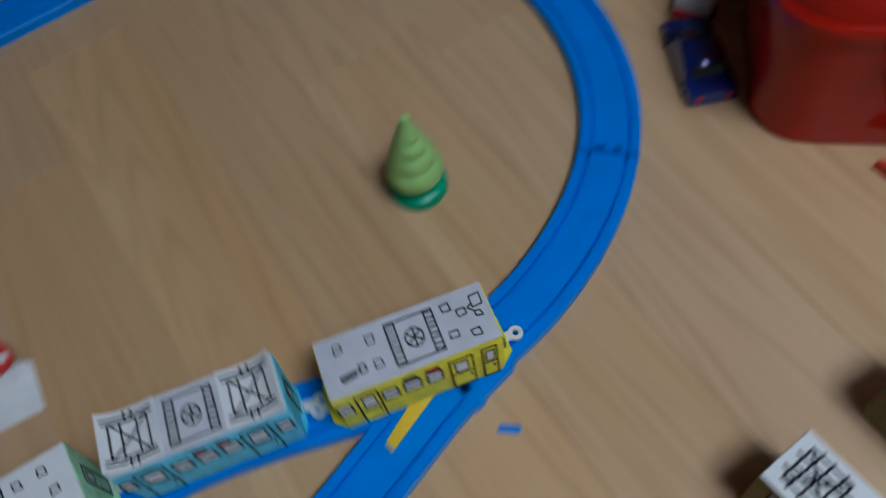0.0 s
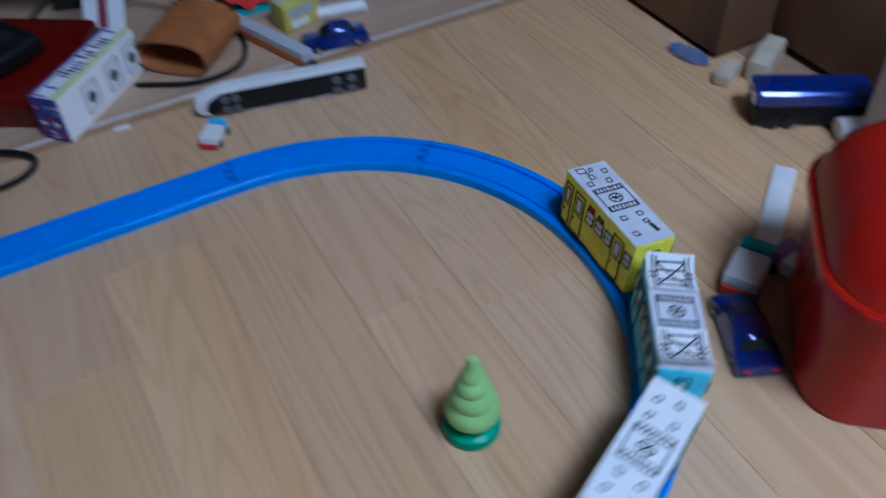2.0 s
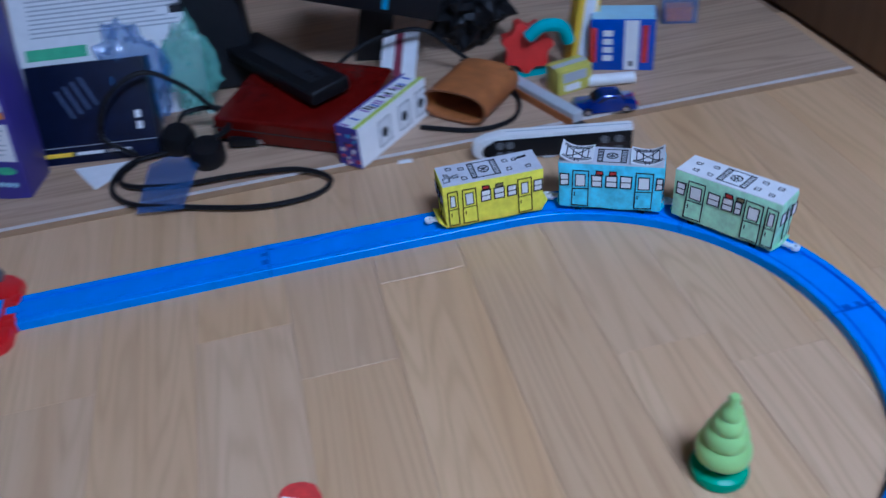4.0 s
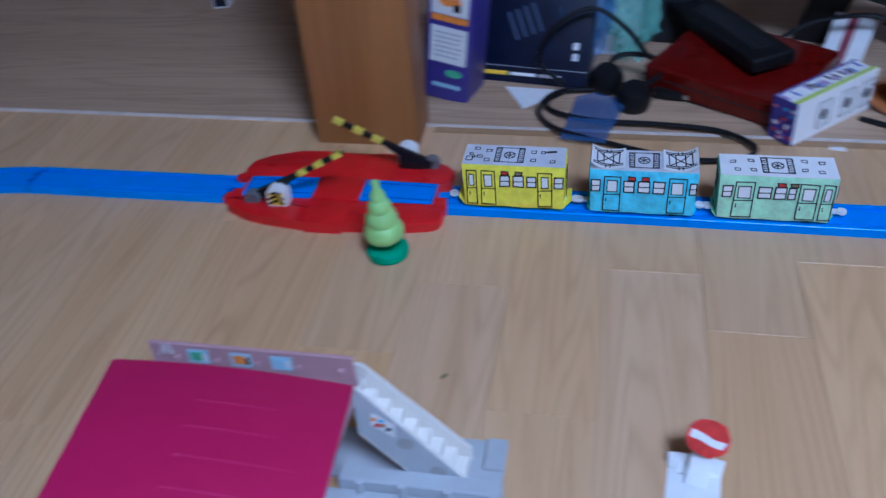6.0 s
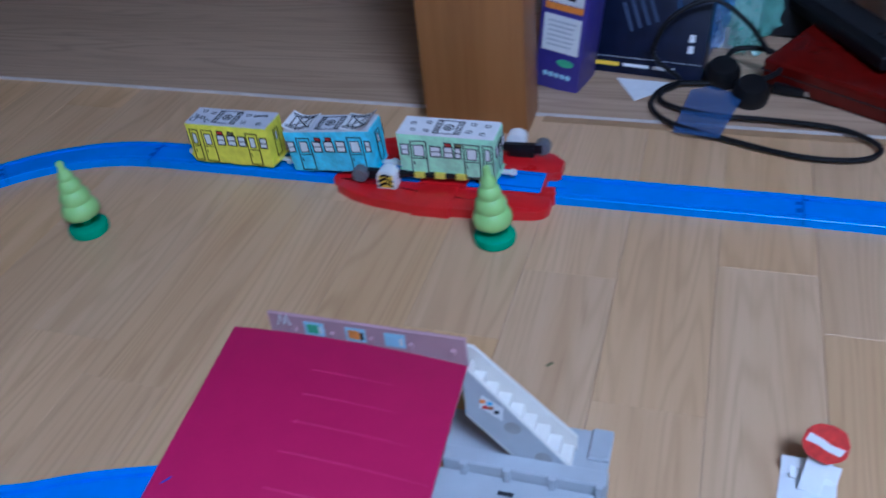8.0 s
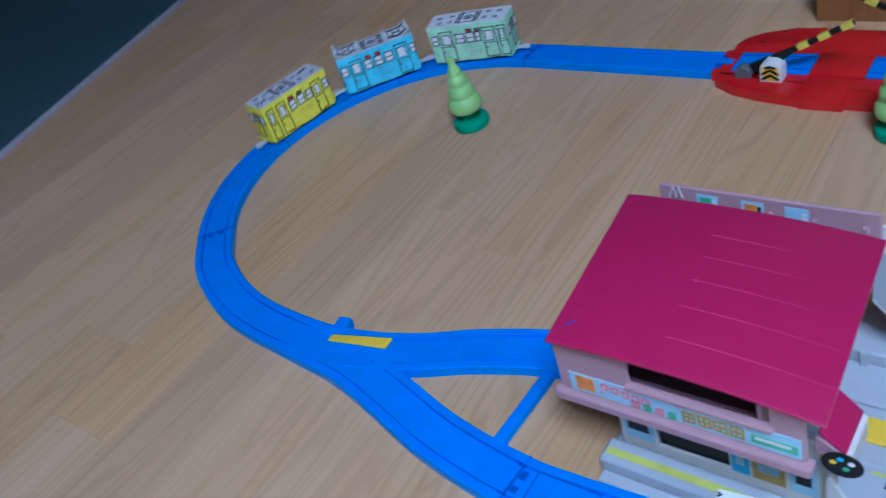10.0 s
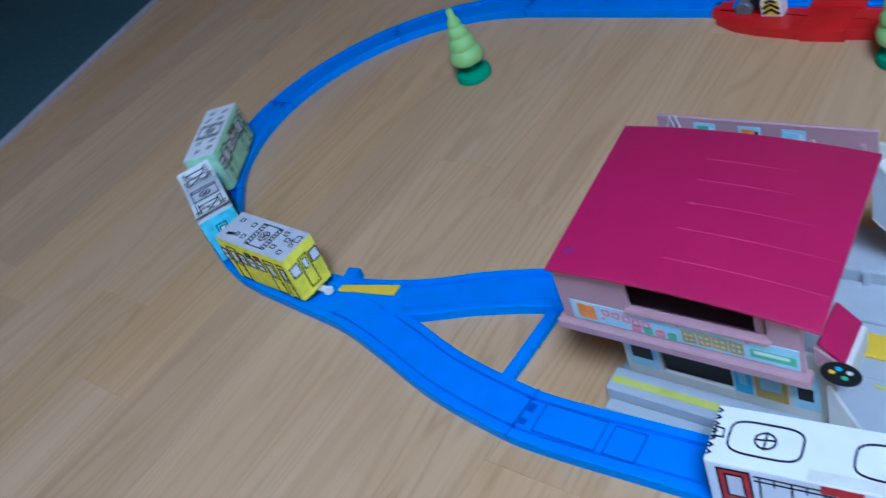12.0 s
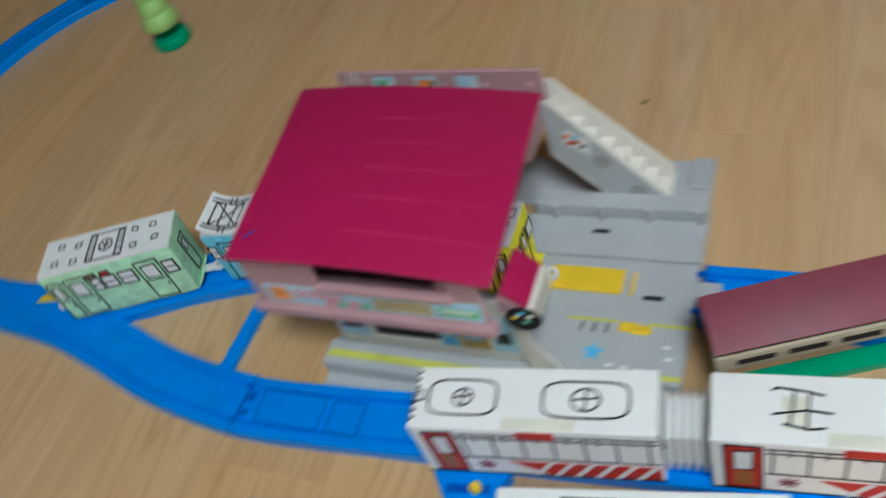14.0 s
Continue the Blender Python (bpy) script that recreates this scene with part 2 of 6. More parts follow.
def ink(strokes, plane, w=0.0009, h=0.0003, bm=None):
    """Pen strokes as raised flat ribbons; plane maps (u, v) and a height to space."""
    b = bm or bmesh.new()
    for st in strokes:
        pts = [st[0]] + [q for p, q in zip(st, st[1:]) if math.hypot(q[0] - p[0], q[1] - p[1]) > 1e-6]
        closed = len(pts) > 3 and math.hypot(pts[0][0] - pts[-1][0], pts[0][1] - pts[-1][1]) < 1e-6
        if closed:
            pts = pts[:-1]
        n = len(pts)
        if n < 2:
            continue
        rows = []
        for k in range(n):
            p = pts[k]
            a = pts[k - 1] if (k or closed) else None
            c = pts[(k + 1) % n] if (k < n - 1 or closed) else None
            dirs = []
            for q, r in ((a, p), (p, c)):
                if q is not None and r is not None:
                    d = math.hypot(r[0] - q[0], r[1] - q[1])
                    dirs.append(((r[0] - q[0]) / d, (r[1] - q[1]) / d))
            tx, ty = sum(d[0] for d in dirs), sum(d[1] for d in dirs)
            tl = math.hypot(tx, ty)
            tx, ty = (tx / tl, ty / tl) if tl > 1e-6 else dirs[0]
            grow = min(1.8, 1 / max(0.3, tx * dirs[0][0] + ty * dirs[0][1])) * w / 2
            e = 0.35 * w * ((c is None) - (a is None))
            x, y = p[0] + tx * e, p[1] + ty * e
            l, r = (x - ty * grow, y + tx * grow), (x + ty * grow, y - tx * grow)
            rows.append([b.verts.new(plane(*l, 0.0)), b.verts.new(plane(*l, h)), b.verts.new(plane(*r, h)), b.verts.new(plane(*r, 0.0))])
        for f, g in zip(rows, rows[1:] + (rows[:1] if closed else [])):
            for j in range(3):
                b.faces.new([f[j], f[j + 1], g[j + 1], g[j]])
        if not closed:
            b.faces.new(rows[0])
            b.faces.new(rows[-1][::-1])
    return b


def pen(name, strokes, plane, w, parent, h=0.0003):
    """Each pen stroke is a part of its own."""
    for st in strokes:
        part(name, ink([st], plane, w, h), M_ink, parent)


def rect(u0, v0, u1, v1, j=0.0004):
    q = [(u0, v0), (u1, v0), (u1, v1), (u0, v1)]
    q = [(a + rnd.uniform(-j, j), c + rnd.uniform(-j, j)) for a, c in q]
    return q + [q[0]]


def ring(u, v, a, b, n=12):
    return [(u + a * math.cos(2 * math.pi * k / n), v + b * math.sin(2 * math.pi * k / n)) for k in range(n + 1)]


def plate(u0, v0, u1, v1, plane, h=0.0002, bm=None):
    b = bm or bmesh.new()
    q = [(u0, v0), (u1, v0), (u1, v1), (u0, v1)]
    lo = [b.verts.new(plane(x, y, -0.0003)) for x, y in q]
    hi = [b.verts.new(plane(x, y, h)) for x, y in q]
    b.faces.new(hi)
    for k in range(4):
        b.faces.new([lo[k], lo[(k + 1) % 4], hi[(k + 1) % 4], hi[k]])
    return b


# ---------- materials ----------
M_plank = board_wood("oak_floor", (0.585, 0.372, 0.183), (0.655, 0.442, 0.238), (0.33, 0.185, 0.075))
M_gap = mat("floor_joint", (0.31, 0.20, 0.11), 0.7)
M_mat = board_wood("vinyl_mat", (0.42, 0.295, 0.185), (0.52, 0.375, 0.245), (0.24, 0.155, 0.085), axis=0, bold=1.5)
M_matedge = mat("mat_edge", (0.62, 0.58, 0.54), 0.5)
M_post = wood("desk_wood", (0.23, 0.094, 0.020), (0.34, 0.150, 0.037), rough=0.45, axis=2, scale=16)
# kept dark so that walls and ceiling bounce less light
M_wall = mat("dimmed_wall", (0.27, 0.255, 0.23), 0.85, scale=8, bump=0.2)
M_side = wood("cabinet_wood", (0.13, 0.068, 0.026), (0.20, 0.108, 0.045), rough=0.5, axis=2, scale=10)
M_teal = mat("teal_cloth", (0.035, 0.075, 0.085), 0.9, vary=0.3, scale=120, bump=0.4)
M_rail = mat("blue_plastic", (0.003, 0.235, 0.83), 0.36, vary=0.06)
M_red = mat("red_plastic", (0.56, 0.006, 0.008), 0.3, vary=0.08)
M_redbox = mat("glossy_red_plastic", (0.41, 0.010, 0.002), 0.14, vary=0.06, coat=0.1, bump=0.01, spec=0.2)
M_white = mat("white_plastic", (0.80, 0.79, 0.76), 0.4, vary=0.04)
M_paper = mat("white_paper", (0.80, 0.80, 0.79), 0.85, vary=0.04, scale=90, bump=0.15)
M_roofpaper = mat("greyish_drawing_paper", (0.62, 0.62, 0.655), 0.85, vary=0.10, scale=60, bump=0.15)
M_card = mat("white_card", (0.91, 0.90, 0.88), 0.6, vary=0.03, scale=50)
M_yellow = mat("yellow_coloured_paper", (0.90, 0.83, 0.035), 0.8, vary=0.12, scale=130, bump=0.15)
M_blue = mat("sky_blue_coloured_paper", (0.20, 0.66, 0.86), 0.8, vary=0.22, scale=150, bump=0.15)
M_green = mat("pale_green_coloured_paper", (0.50, 0.80, 0.52), 0.8, vary=0.16, scale=150, bump=0.15)
M_ink = mat("black_ink", (0.006, 0.006, 0.010), 0.7, spec=0.2)
M_redink = mat("red_ink", (0.55, 0.03, 0.02), 0.7, vary=0.25, scale=200)
M_black = mat("black_plastic", (0.007, 0.007, 0.008), 0.45, spec=0.3)
M_dark = mat("dark_gap", (0.02, 0.012, 0.012), 0.8)
M_leaf = mat("light_green_plastic", (0.40, 0.66, 0.19), 0.42, vary=0.06)
M_base = mat("green_plastic", (0.006, 0.33, 0.16), 0.35, vary=0.08)
M_roof = mat("crimson_plastic", (0.43, 0.009, 0.088), 0.36, vary=0.05)
M_pink = mat("dusty_pink_plastic", (0.47, 0.285, 0.30), 0.45, vary=0.05)
M_grey = mat("grey_plastic", (0.46, 0.48, 0.50), 0.42, vary=0.05)
M_cream = mat("cream_plastic", (0.80, 0.76, 0.68), 0.4, vary=0.04)
M_ylw = mat("yellow_plastic", (0.85, 0.58, 0.02), 0.4, vary=0.06)
M_sticker = mat("pale_blue_sticker", (0.45, 0.68, 0.80), 0.35, vary=0.06)
M_orange = mat("orange_print", (0.80, 0.28, 0.03), 0.4, vary=0.2, scale=200)
M_pinkprint = mat("pink_print", (0.75, 0.20, 0.25), 0.4)
M_greenprint = mat("green_print", (0.15, 0.50, 0.25), 0.4)
M_starblue = mat("light_blue_print", (0.12, 0.50, 0.80), 0.4)
M_maroon = mat("maroon_plastic", (0.20, 0.028, 0.052), 0.5)
M_beige = mat("beige_plastic", (0.55, 0.47, 0.33), 0.45)
M_dgreen = mat("dark_green_plastic", (0.01, 0.16, 0.05), 0.4)
M_navy = mat("navy_print", (0.004, 0.007, 0.026), 0.35, vary=0.3)
M_carblue = mat("blue_car_paint", (0.01, 0.03, 0.22), 0.15, metal=0.3, coat=1.0, bump=0)
M_glassblack = mat("dark_car_window", (0.01, 0.012, 0.015), 0.08, bump=0)
M_purple = mat("violet_print", (0.06, 0.045, 0.27), 0.35, vary=0.1)
M_lilac = mat("lilac_print", (0.28, 0.14, 0.42), 0.4)
M_darkred = mat("dark_red_lacquer", (0.105, 0.003, 0.0015), 0.16, vary=0.15, spec=0.45)
M_leather = mat("brown_leather", (0.36, 0.13, 0.03), 0.5, vary=0.2)
M_grayd = mat("dark_grey_plastic", (0.016, 0.017, 0.020), 0.5, spec=0.3)
M_boxblue = mat("blue_print", (0.02, 0.08, 0.45), 0.4)
M_bag = mat("clear_blue_film", (0.10, 0.22, 0.50), 0.1, alpha=0.40, bump=0)
M_bag2 = mat("clear_green_film", (0.28, 0.60, 0.48), 0.10, alpha=0.42, bump=0)
M_film = mat("blue_clear_sheet", (0.08, 0.15, 0.36), 0.2, alpha=0.42, bump=0)
M_metal = mat("steel", (0.6, 0.6, 0.6), 0.3, metal=1.0)
M_brownpaper = mat("brown_green_coloured_paper", (0.20, 0.17, 0.07), 0.8, vary=0.4, scale=150)

# ---------- room ----------
FLOOR_Y0, FLOOR_Y1, FLOOR_X0, FLOOR_X1 = -2.2, 1.0, -2.4, 1.6
floor = solid("floor", box(FLOOR_X0, FLOOR_X1, FLOOR_Y0, FLOOR_Y1, -0.05, -0.0025), M_gap, Matrix(), "oak strip floor with narrow dark joints", "floor", kind="structure")
# ceiling and walls are out of view, added to close the room
ceiling = solid("ceiling", box(FLOOR_X0, FLOOR_X1, FLOOR_Y0, FLOOR_Y1, 2.4, 2.46), M_wall, Matrix(), "plain unseen ceiling, darkened to lessen bounce light", "ceiling", kind="structure")
for nm, a in (("wall_north", (FLOOR_X0, FLOOR_X1, FLOOR_Y1, FLOOR_Y1 + 0.1)), ("wall_south", (FLOOR_X0, FLOOR_X1, FLOOR_Y0 - 0.1, FLOOR_Y0)),
              ("wall_west", (FLOOR_X0 - 0.1, FLOOR_X0, FLOOR_Y0, FLOOR_Y1)), ("wall_east", (FLOOR_X1, FLOOR_X1 + 0.1, FLOOR_Y0, FLOOR_Y1))):
    solid(nm, box(*a, -0.05, 2.46), M_wall, Matrix(), "plain unseen wall, darkened to lessen bounce light", "wall", kind="structure")

# room lamp out of view: shallow square fixture; cord and low hang assumed for falloff
lamp = thing("unseen_lamp", pose(*LAMP_AT), "unseen room lamp, assumed square white pendant on a cord, lit", "lamp")
part("frame", box(-0.295, 0.295, -0.295, 0.295, 0.0, 0.05, 0.01), M_white, lamp)
M_glow = mat("lamp_diffuser", (0.9, 0.9, 0.9), 0.5)
M_glow.node_tree.nodes["Principled BSDF"].inputs["Emission Color"].default_value = (1, 0.96, 0.9, 1)
M_glow.node_tree.nodes["Principled BSDF"].inputs["Emission Strength"].default_value = LAMP_GLOW
part("diffuser", box(-0.272, 0.272, -0.272, 0.272, -0.03, -0.002, 0.01), M_glow, lamp)
part("cord", tube([(0, 0, 0.05), (0, 0, 2.4 - LAMP_AT[2])], 0.004, 8), M_white, lamp)

# floor mat under the desk with a pale cut edge
fm = thing("floor_mat", pose(0, 0, 0, 0, 0, -0.6), "wood-print vinyl floor mat with pale cut edge", "mat")
part("sheet", box(-1.6, 0.985, 0.144, 0.98, 0.0, 0.0025), M_mat, fm)
part("edge_trim", box(-1.6, 0.985, 0.1424, 0.1437, 0.0, 0.0036), M_matedge, fm)
part("edge_strip", box(0.065, 0.985, 0.1315, 0.1422, 0.0, 0.0008), mat("brown_strip", (0.36, 0.220, 0.100), 0.5), fm, "brown strip along the mat edge")

# teal rug at the far end of the room
rug = thing("rug", pose(-1.041, -0.166, 0, 0, 0, 16), "dark teal woven rug with pale bound edge", "rug")
part("carpet", box(-1.0, -0.0062, -0.75, 0.75, 0.0, 0.008, 0.002), M_teal, rug)
part("binding", box(-0.006, 0.0, -0.75, 0.75, 0.0, 0.0085, 0.002), mat("pale_binding", (0.40, 0.38, 0.42), 0.8), rug, "pale grey binding")

# desk leg panel
leg = thing("desk", pose(0.005, 0.1, 0), "brown wood-grain desk on a broad leg panel", "desk")
part("leg", box(-0.058, 0.052, 0.0, 0.055, 0.0, 0.70, 0.002), M_post, leg)
# top is out of view: assumed from the leg, added to block light
part("tabletop", box(-1.1, 0.62, -0.03, 0.62, 0.7005, 0.73, 0.003), M_post, leg)

cab = thing("side_cabinet", pose(1.0, -0.2, 0), "dark brown wooden cabinet side standing on the floor", "cabinet")
part("panel", box(0.0, 0.4, 0.122, 0.56, 0.006, 0.9, 0.002), M_side, cab)
part("back_panel", box(0.068, 0.4, -0.03, 0.120, 0.006, 0.9, 0.002), M_side, cab)
part("plinth", box(0.006, 0.4, 0.128, 0.55, 0.0, 0.0055), M_dark, cab)
part("plinth", box(0.074, 0.4, -0.02, 0.117, 0.0, 0.0055), M_dark, cab)

# ---------- track ----------
R, S = 0.215, 0.215
RC, LC = (0.5365, -0.2175), (-0.3265, -0.2155)


def arc(cx, cy, a0, a1, n):
    out = []
    for k in range(n + 1):
        a = a0 + (a1 - a0) * k / n
        r = R + (0.006 * math.exp(-((a + 38) / 24) ** 2) if cx > 0 else 0)  # loose joints let the right bend sag outwards
        out.append((cx + r * math.cos(radians(a)), cy + r * math.sin(radians(a))))
    return out


def xy(pts, step=8):
    return [(p.x, p.y) for p in smooth_line([(x, y, 0) for x, y in pts], step)]


BRANCH_L = xy(LEFT_BRANCH)
INNER = xy(INNER_LINE)
LOOP = arc(*RC, -90, 90, 60) + arc(*LC, 90, 225, 45) + BRANCH_L[1:] + INNER[1:]
LEAD = [p for p in INNER if p[0] > 0.1]


def dense(pts):
    d = [0.0]
    for a, b in zip(pts, pts[1:]):
        d.append(d[-1] + math.hypot(b[0] - a[0], b[1] - a[1]))
    return d


LOOP_D = dense(LOOP)
LEAD_D = dense(LEAD)


def on_track(s):
    """Point of the centre line, s metres round the loop; the part before 0 leads in from the station."""
    pts, d, q = (LOOP, LOOP_D, s) if s >= 0 else (LEAD, LEAD_D, LEAD_D[-1] + s)
    k = min(max(int(np.searchsorted(d, q)), 1), len(pts) - 1)
    f = (q - d[k - 1]) / max(1e-9, d[k] - d[k - 1])
    return Vector((pts[k - 1][0] + f * (pts[k][0] - pts[k - 1][0]), pts[k - 1][1] + f * (pts[k][1] - pts[k - 1][1]), 0))


RAILH = 0.0085
# cross-section of a rail: raised lips and two wheel grooves
HALF = 0.0188
EDGE = [(HALF, 0), (HALF, 0.0078), (HALF - 0.0007, RAILH), (0.0126, RAILH), (0.0122, 0.0052), (0.0108, 0.0052), (0.0104, 0.0077)]
PROFILE = [(-x, z) for x, z in EDGE] + EDGE[::-1]


def rail(pts, zlift=0.0):
    b = bmesh.new()
    rows = []
    for k, p in enumerate(pts):
        a, c = pts[max(k - 1, 0)], pts[min(k + 1, len(pts) - 1)]
        L = math.hypot(c[0] - a[0], c[1] - a[1])
        nx, ny = -(c[1] - a[1]) / L, (c[0] - a[0]) / L
        rows.append([b.verts.new((p[0] + nx * o, p[1] + ny * o, z + (zlift if z else 0))) for o, z in PROFILE])
    n = len(PROFILE)
    for r0, r1 in zip(rows, rows[1:]):
        for j in range(n):
            b.faces.new([r0[j], r0[(j + 1) % n], r1[(j + 1) % n], r1[j]])
    b.faces.new(rows[0])
    b.faces.new(rows[-1][::-1])
    return b


def joint(p, ang, parent):
    """Interlocking tongue and socket lines where two rails meet."""
    m = pose(p[0], p[1], 0, 0, 0, ang)
    b = box(-0.0006, 0.0006, -HALF - 0.0003, HALF + 0.0003, 0.002, RAILH + 0.0002)
    for s in (1, -1):
        join(b, box(0.001, 0.006, s * 0.005 - 0.0028, s * 0.006 + 0.0028, 0.0060, 0.0078))
        join(b, box(-0.005, -0.001, s * 0.0125 - 0.0015, s * 0.0125 + 0.0015, 0.0062, 0.0080))
    part("joint_seam", b, M_joint, parent, "", m, smooth=False)


M_joint = mat("blue_plastic_seam", (0.0, 0.08, 0.48), 0.5)


def rail_thing(pts, kind, name="track_rail", lift=0.0):
    c = pts[len(pts) // 2]
    ob = thing(name, pose(c[0], c[1], 0), kind, "toy rail", "toy railway rails")
    part("rail", rail([(x - c[0], y - c[1]) for x, y in pts], lift), M_rail, ob)
    a, b = pts[0], pts[1]
    joint((a[0] - c[0], a[1] - c[1]), math.degrees(math.atan2(b[1] - a[1], b[0] - a[0])), ob)
    return ob


def line(x0, y0, x1, y1, n=2):
    return [(x0 + (x1 - x0) * k / n, y0 + (y1 - y0) * k / n) for k in range(n + 1)]


CURVE = "curved bright blue plastic toy rail on the floor"
STRAIGHT = "straight bright blue plastic toy rail on the floor"
for a in (-45, 0, 45):
    rail_thing(arc(*RC, a, a + 45, 14), CURVE)
for a in (90, 135, 180):
    rail_thing(arc(*LC, a, a + 45, 14), CURVE)
for x in (2.5, 1.5):
    rail_thing(line(x * S - 0.001, -0.0025 if x > 2 else 0, (x - 1) * S - 0.001, 0), STRAIGHT)
rail_thing(line(-0.5 * S, 0, LC[0], 0), STRAIGHT)


def slice_x(pts, a, b):
    out = []
    for p, q in zip(pts, pts[1:]):
        for c in (a, b):
            if p[0] < c < q[0]:
                out.append((c, p[1] + (q[1] - p[1]) * (c - p[0]) / (q[0] - p[0])))
        if a <= q[0] <= b:
            out.append(q)
    if a <= pts[0][0] <= b:
        out.insert(0, pts[0])
    return sorted(set(out))


# left switch: one thing with two legs, a yellow blade and a strut
OUTER = xy(OUTER_LINE)
sw = thing("switch_rail", pose(0, 0, 0), "blue plastic toy switch rail with yellow lever blade", "toy rail", "toy railway rails")
main = BRANCH_L + slice_x(INNER, -9, SPLIT_L)
part("rail", rail(main), M_rail, sw)
part("rail", rail(slice_x(OUTER, -9, SPLIT_L), 0.0003), M_rail, sw)
part("strut", box(-0.0042, 0.0042, -0.036, 0.036, 0.0, 0.006, 0.0008), M_rail, sw, "", pose(-0.071, -0.443, 0, 0, 0, -2))
part("switch_blade", extrude_poly([(-0.028, -0.0026), (0.025, -0.0058), (0.027, 0.0046), (-0.026, 0.0034)], RAILH, RAILH + 0.0018, 0.0006), M_ylw, sw, "yellow plastic blade", pose(-0.224, -0.4345, 0, 0, 0, 14))
part("switch_lever", box(-0.006, 0.006, -0.006, 0.006, 0.0, RAILH + 0.001, 0.001), M_rail, sw, "", pose(-0.2525, -0.4235, 0, 0, 0, 10))
joint((main[0][0], main[0][1]), -45, sw)
# right switch
sw2 = thing("switch_rail", pose(0, 0, 0), "blue plastic toy switch rail with yellow lever blade", "toy rail", "toy railway rails")
a45 = arc(*RC, -90, -45, 14)
part("rail", rail(slice_x(INNER, SPLIT_R, 9)[:-1] + a45), M_rail, sw2)
part("rail", rail(slice_x(OUTER, SPLIT_R, 9), 0.0003), M_rail, sw2)
part("switch_blade", extrude_poly([(-0.028, -0.0026), (0.025, -0.0058), (0.027, 0.0046), (-0.026, 0.0034)], RAILH, RAILH + 0.0018, 0.0006), M_ylw, sw2, "yellow plastic blade", pose(0.5085, -0.4405, 0, 0, 0, 24))
part("switch_lever", box(-0.004, 0.004, -0.008, 0.008, 0.0, RAILH, 0.001), M_rail, sw2, "", pose(0.535, -0.452, 0, 0, 0, 10))
# rails between the switches
rail_thing(slice_x(INNER, 0.2035, SPLIT_R), STRAIGHT)
rail_thing(slice_x(INNER, SPLIT_L, 0.0155), STRAIGHT)
for a, b in ((SPLIT_L, 0.13), (0.13, 0.27), (0.27, SPLIT_R)):
    ob = rail_thing(slice_x(OUTER, a, b), STRAIGHT)

# ---------- level crossing ----------
cr = thing("level_crossing", pose(0, 0, 0), "red plastic toy level crossing with striped barrier arms", "toy crossing")
hw = 0.1065
front = [(-hw, -0.020), (-hw + 0.003, -0.032), (-0.084, -0.0435), (-0.06, -0.0500), (-0.02, -0.0555), (0.06, -0.0525), (0.095, -0.0475), (hw - 0.004, -0.044), (hw, -0.037), (hw, -0.0195), (-hw, -0.0192)]
part("front_deck", extrude_poly(front, 0, 0.0095, 0.003), M_red, cr)
back = [(hw, 0.0195), (hw, 0.042), (0.098, 0.050), (0.084, 0.060), (0.055, 0.070), (0.020, 0.070), (0.017, 0.064), (-0.029, 0.064), (-0.031, 0.071), (-0.06, 0.070), (-0.090, 0.058), (-hw + 0.002, 0.045), (-hw, 0.030), (-hw, 0.0195)]
part("back_deck", extrude_poly(back, 0, 0.0095, 0.003), M_red, cr)
part("bed", box(-hw, hw, -0.0193, 0.0193, 0.0, 0.0090, 0.0008), M_red, cr)
for s in (-1, 1):
    ins = box(0.024, 0.094, -0.0168, 0.0168, 0.0091, 0.0118, 0.0006)
    for v in ins.verts:
        if v.co.x > 0.06 and v.co.z > 0.010:
            v.co.z -= 0.0016
        v.co.x *= s
    part("rail_insert", ins, M_rail, cr, "blue plastic rail insert")
    for y in (-0.0112, 0.0112):
        gr = box(0.026, 0.092, y - 0.0009, y + 0.0009, 0.0108, 0.0119)
        for v in gr.verts:
            if v.co.x > 0.06:
                v.co.z -= 0.0016
            v.co.x *= s
        part("wheel_groove", gr, M_joint, cr)
    part("rail_tongue", box(min(s * 0.098, s * 0.116), max(s * 0.098, s * 0.116), -0.0045, 0.0045, 0.0091, 0.0096), M_rail, cr)
part("crossing_plate", box(-0.022, 0.0235, -0.0192, 0.0192, 0.0091, 0.0122, 0.001), M_red, cr)
part("ramp", extrude_poly([(-0.020, -0.0575), (0.017, -0.0575), (0.017, -0.0196), (-0.020, -0.0196)], 0, 0.0108, 0.002), M_red, cr)
part("ramp", extrude_poly([(-0.028, 0.0196), (0.016, 0.0196), (0.016, 0.0655), (-0.028, 0.0655)], 0, 0.0108, 0.002), M_red, cr)
for x, s in ((hw - 0.004, 1), (-hw - 0.002, -1)):
    part("end_socket", box(x - 0.003, x + 0.006, -0.022, -0.0115, 0.0, 0.0092, 0.001), M_red, cr)
    part("end_socket", box(x - 0.003, x + 0.006, 0.0115, 0.022, 0.0, 0.0092, 0.001), M_red, cr)


M_weight = mat("mid_grey_plastic", (0.13, 0.13, 0.135), 0.45)
M_band = mat("lemon_band", (0.72, 0.62, 0.06), 0.5)


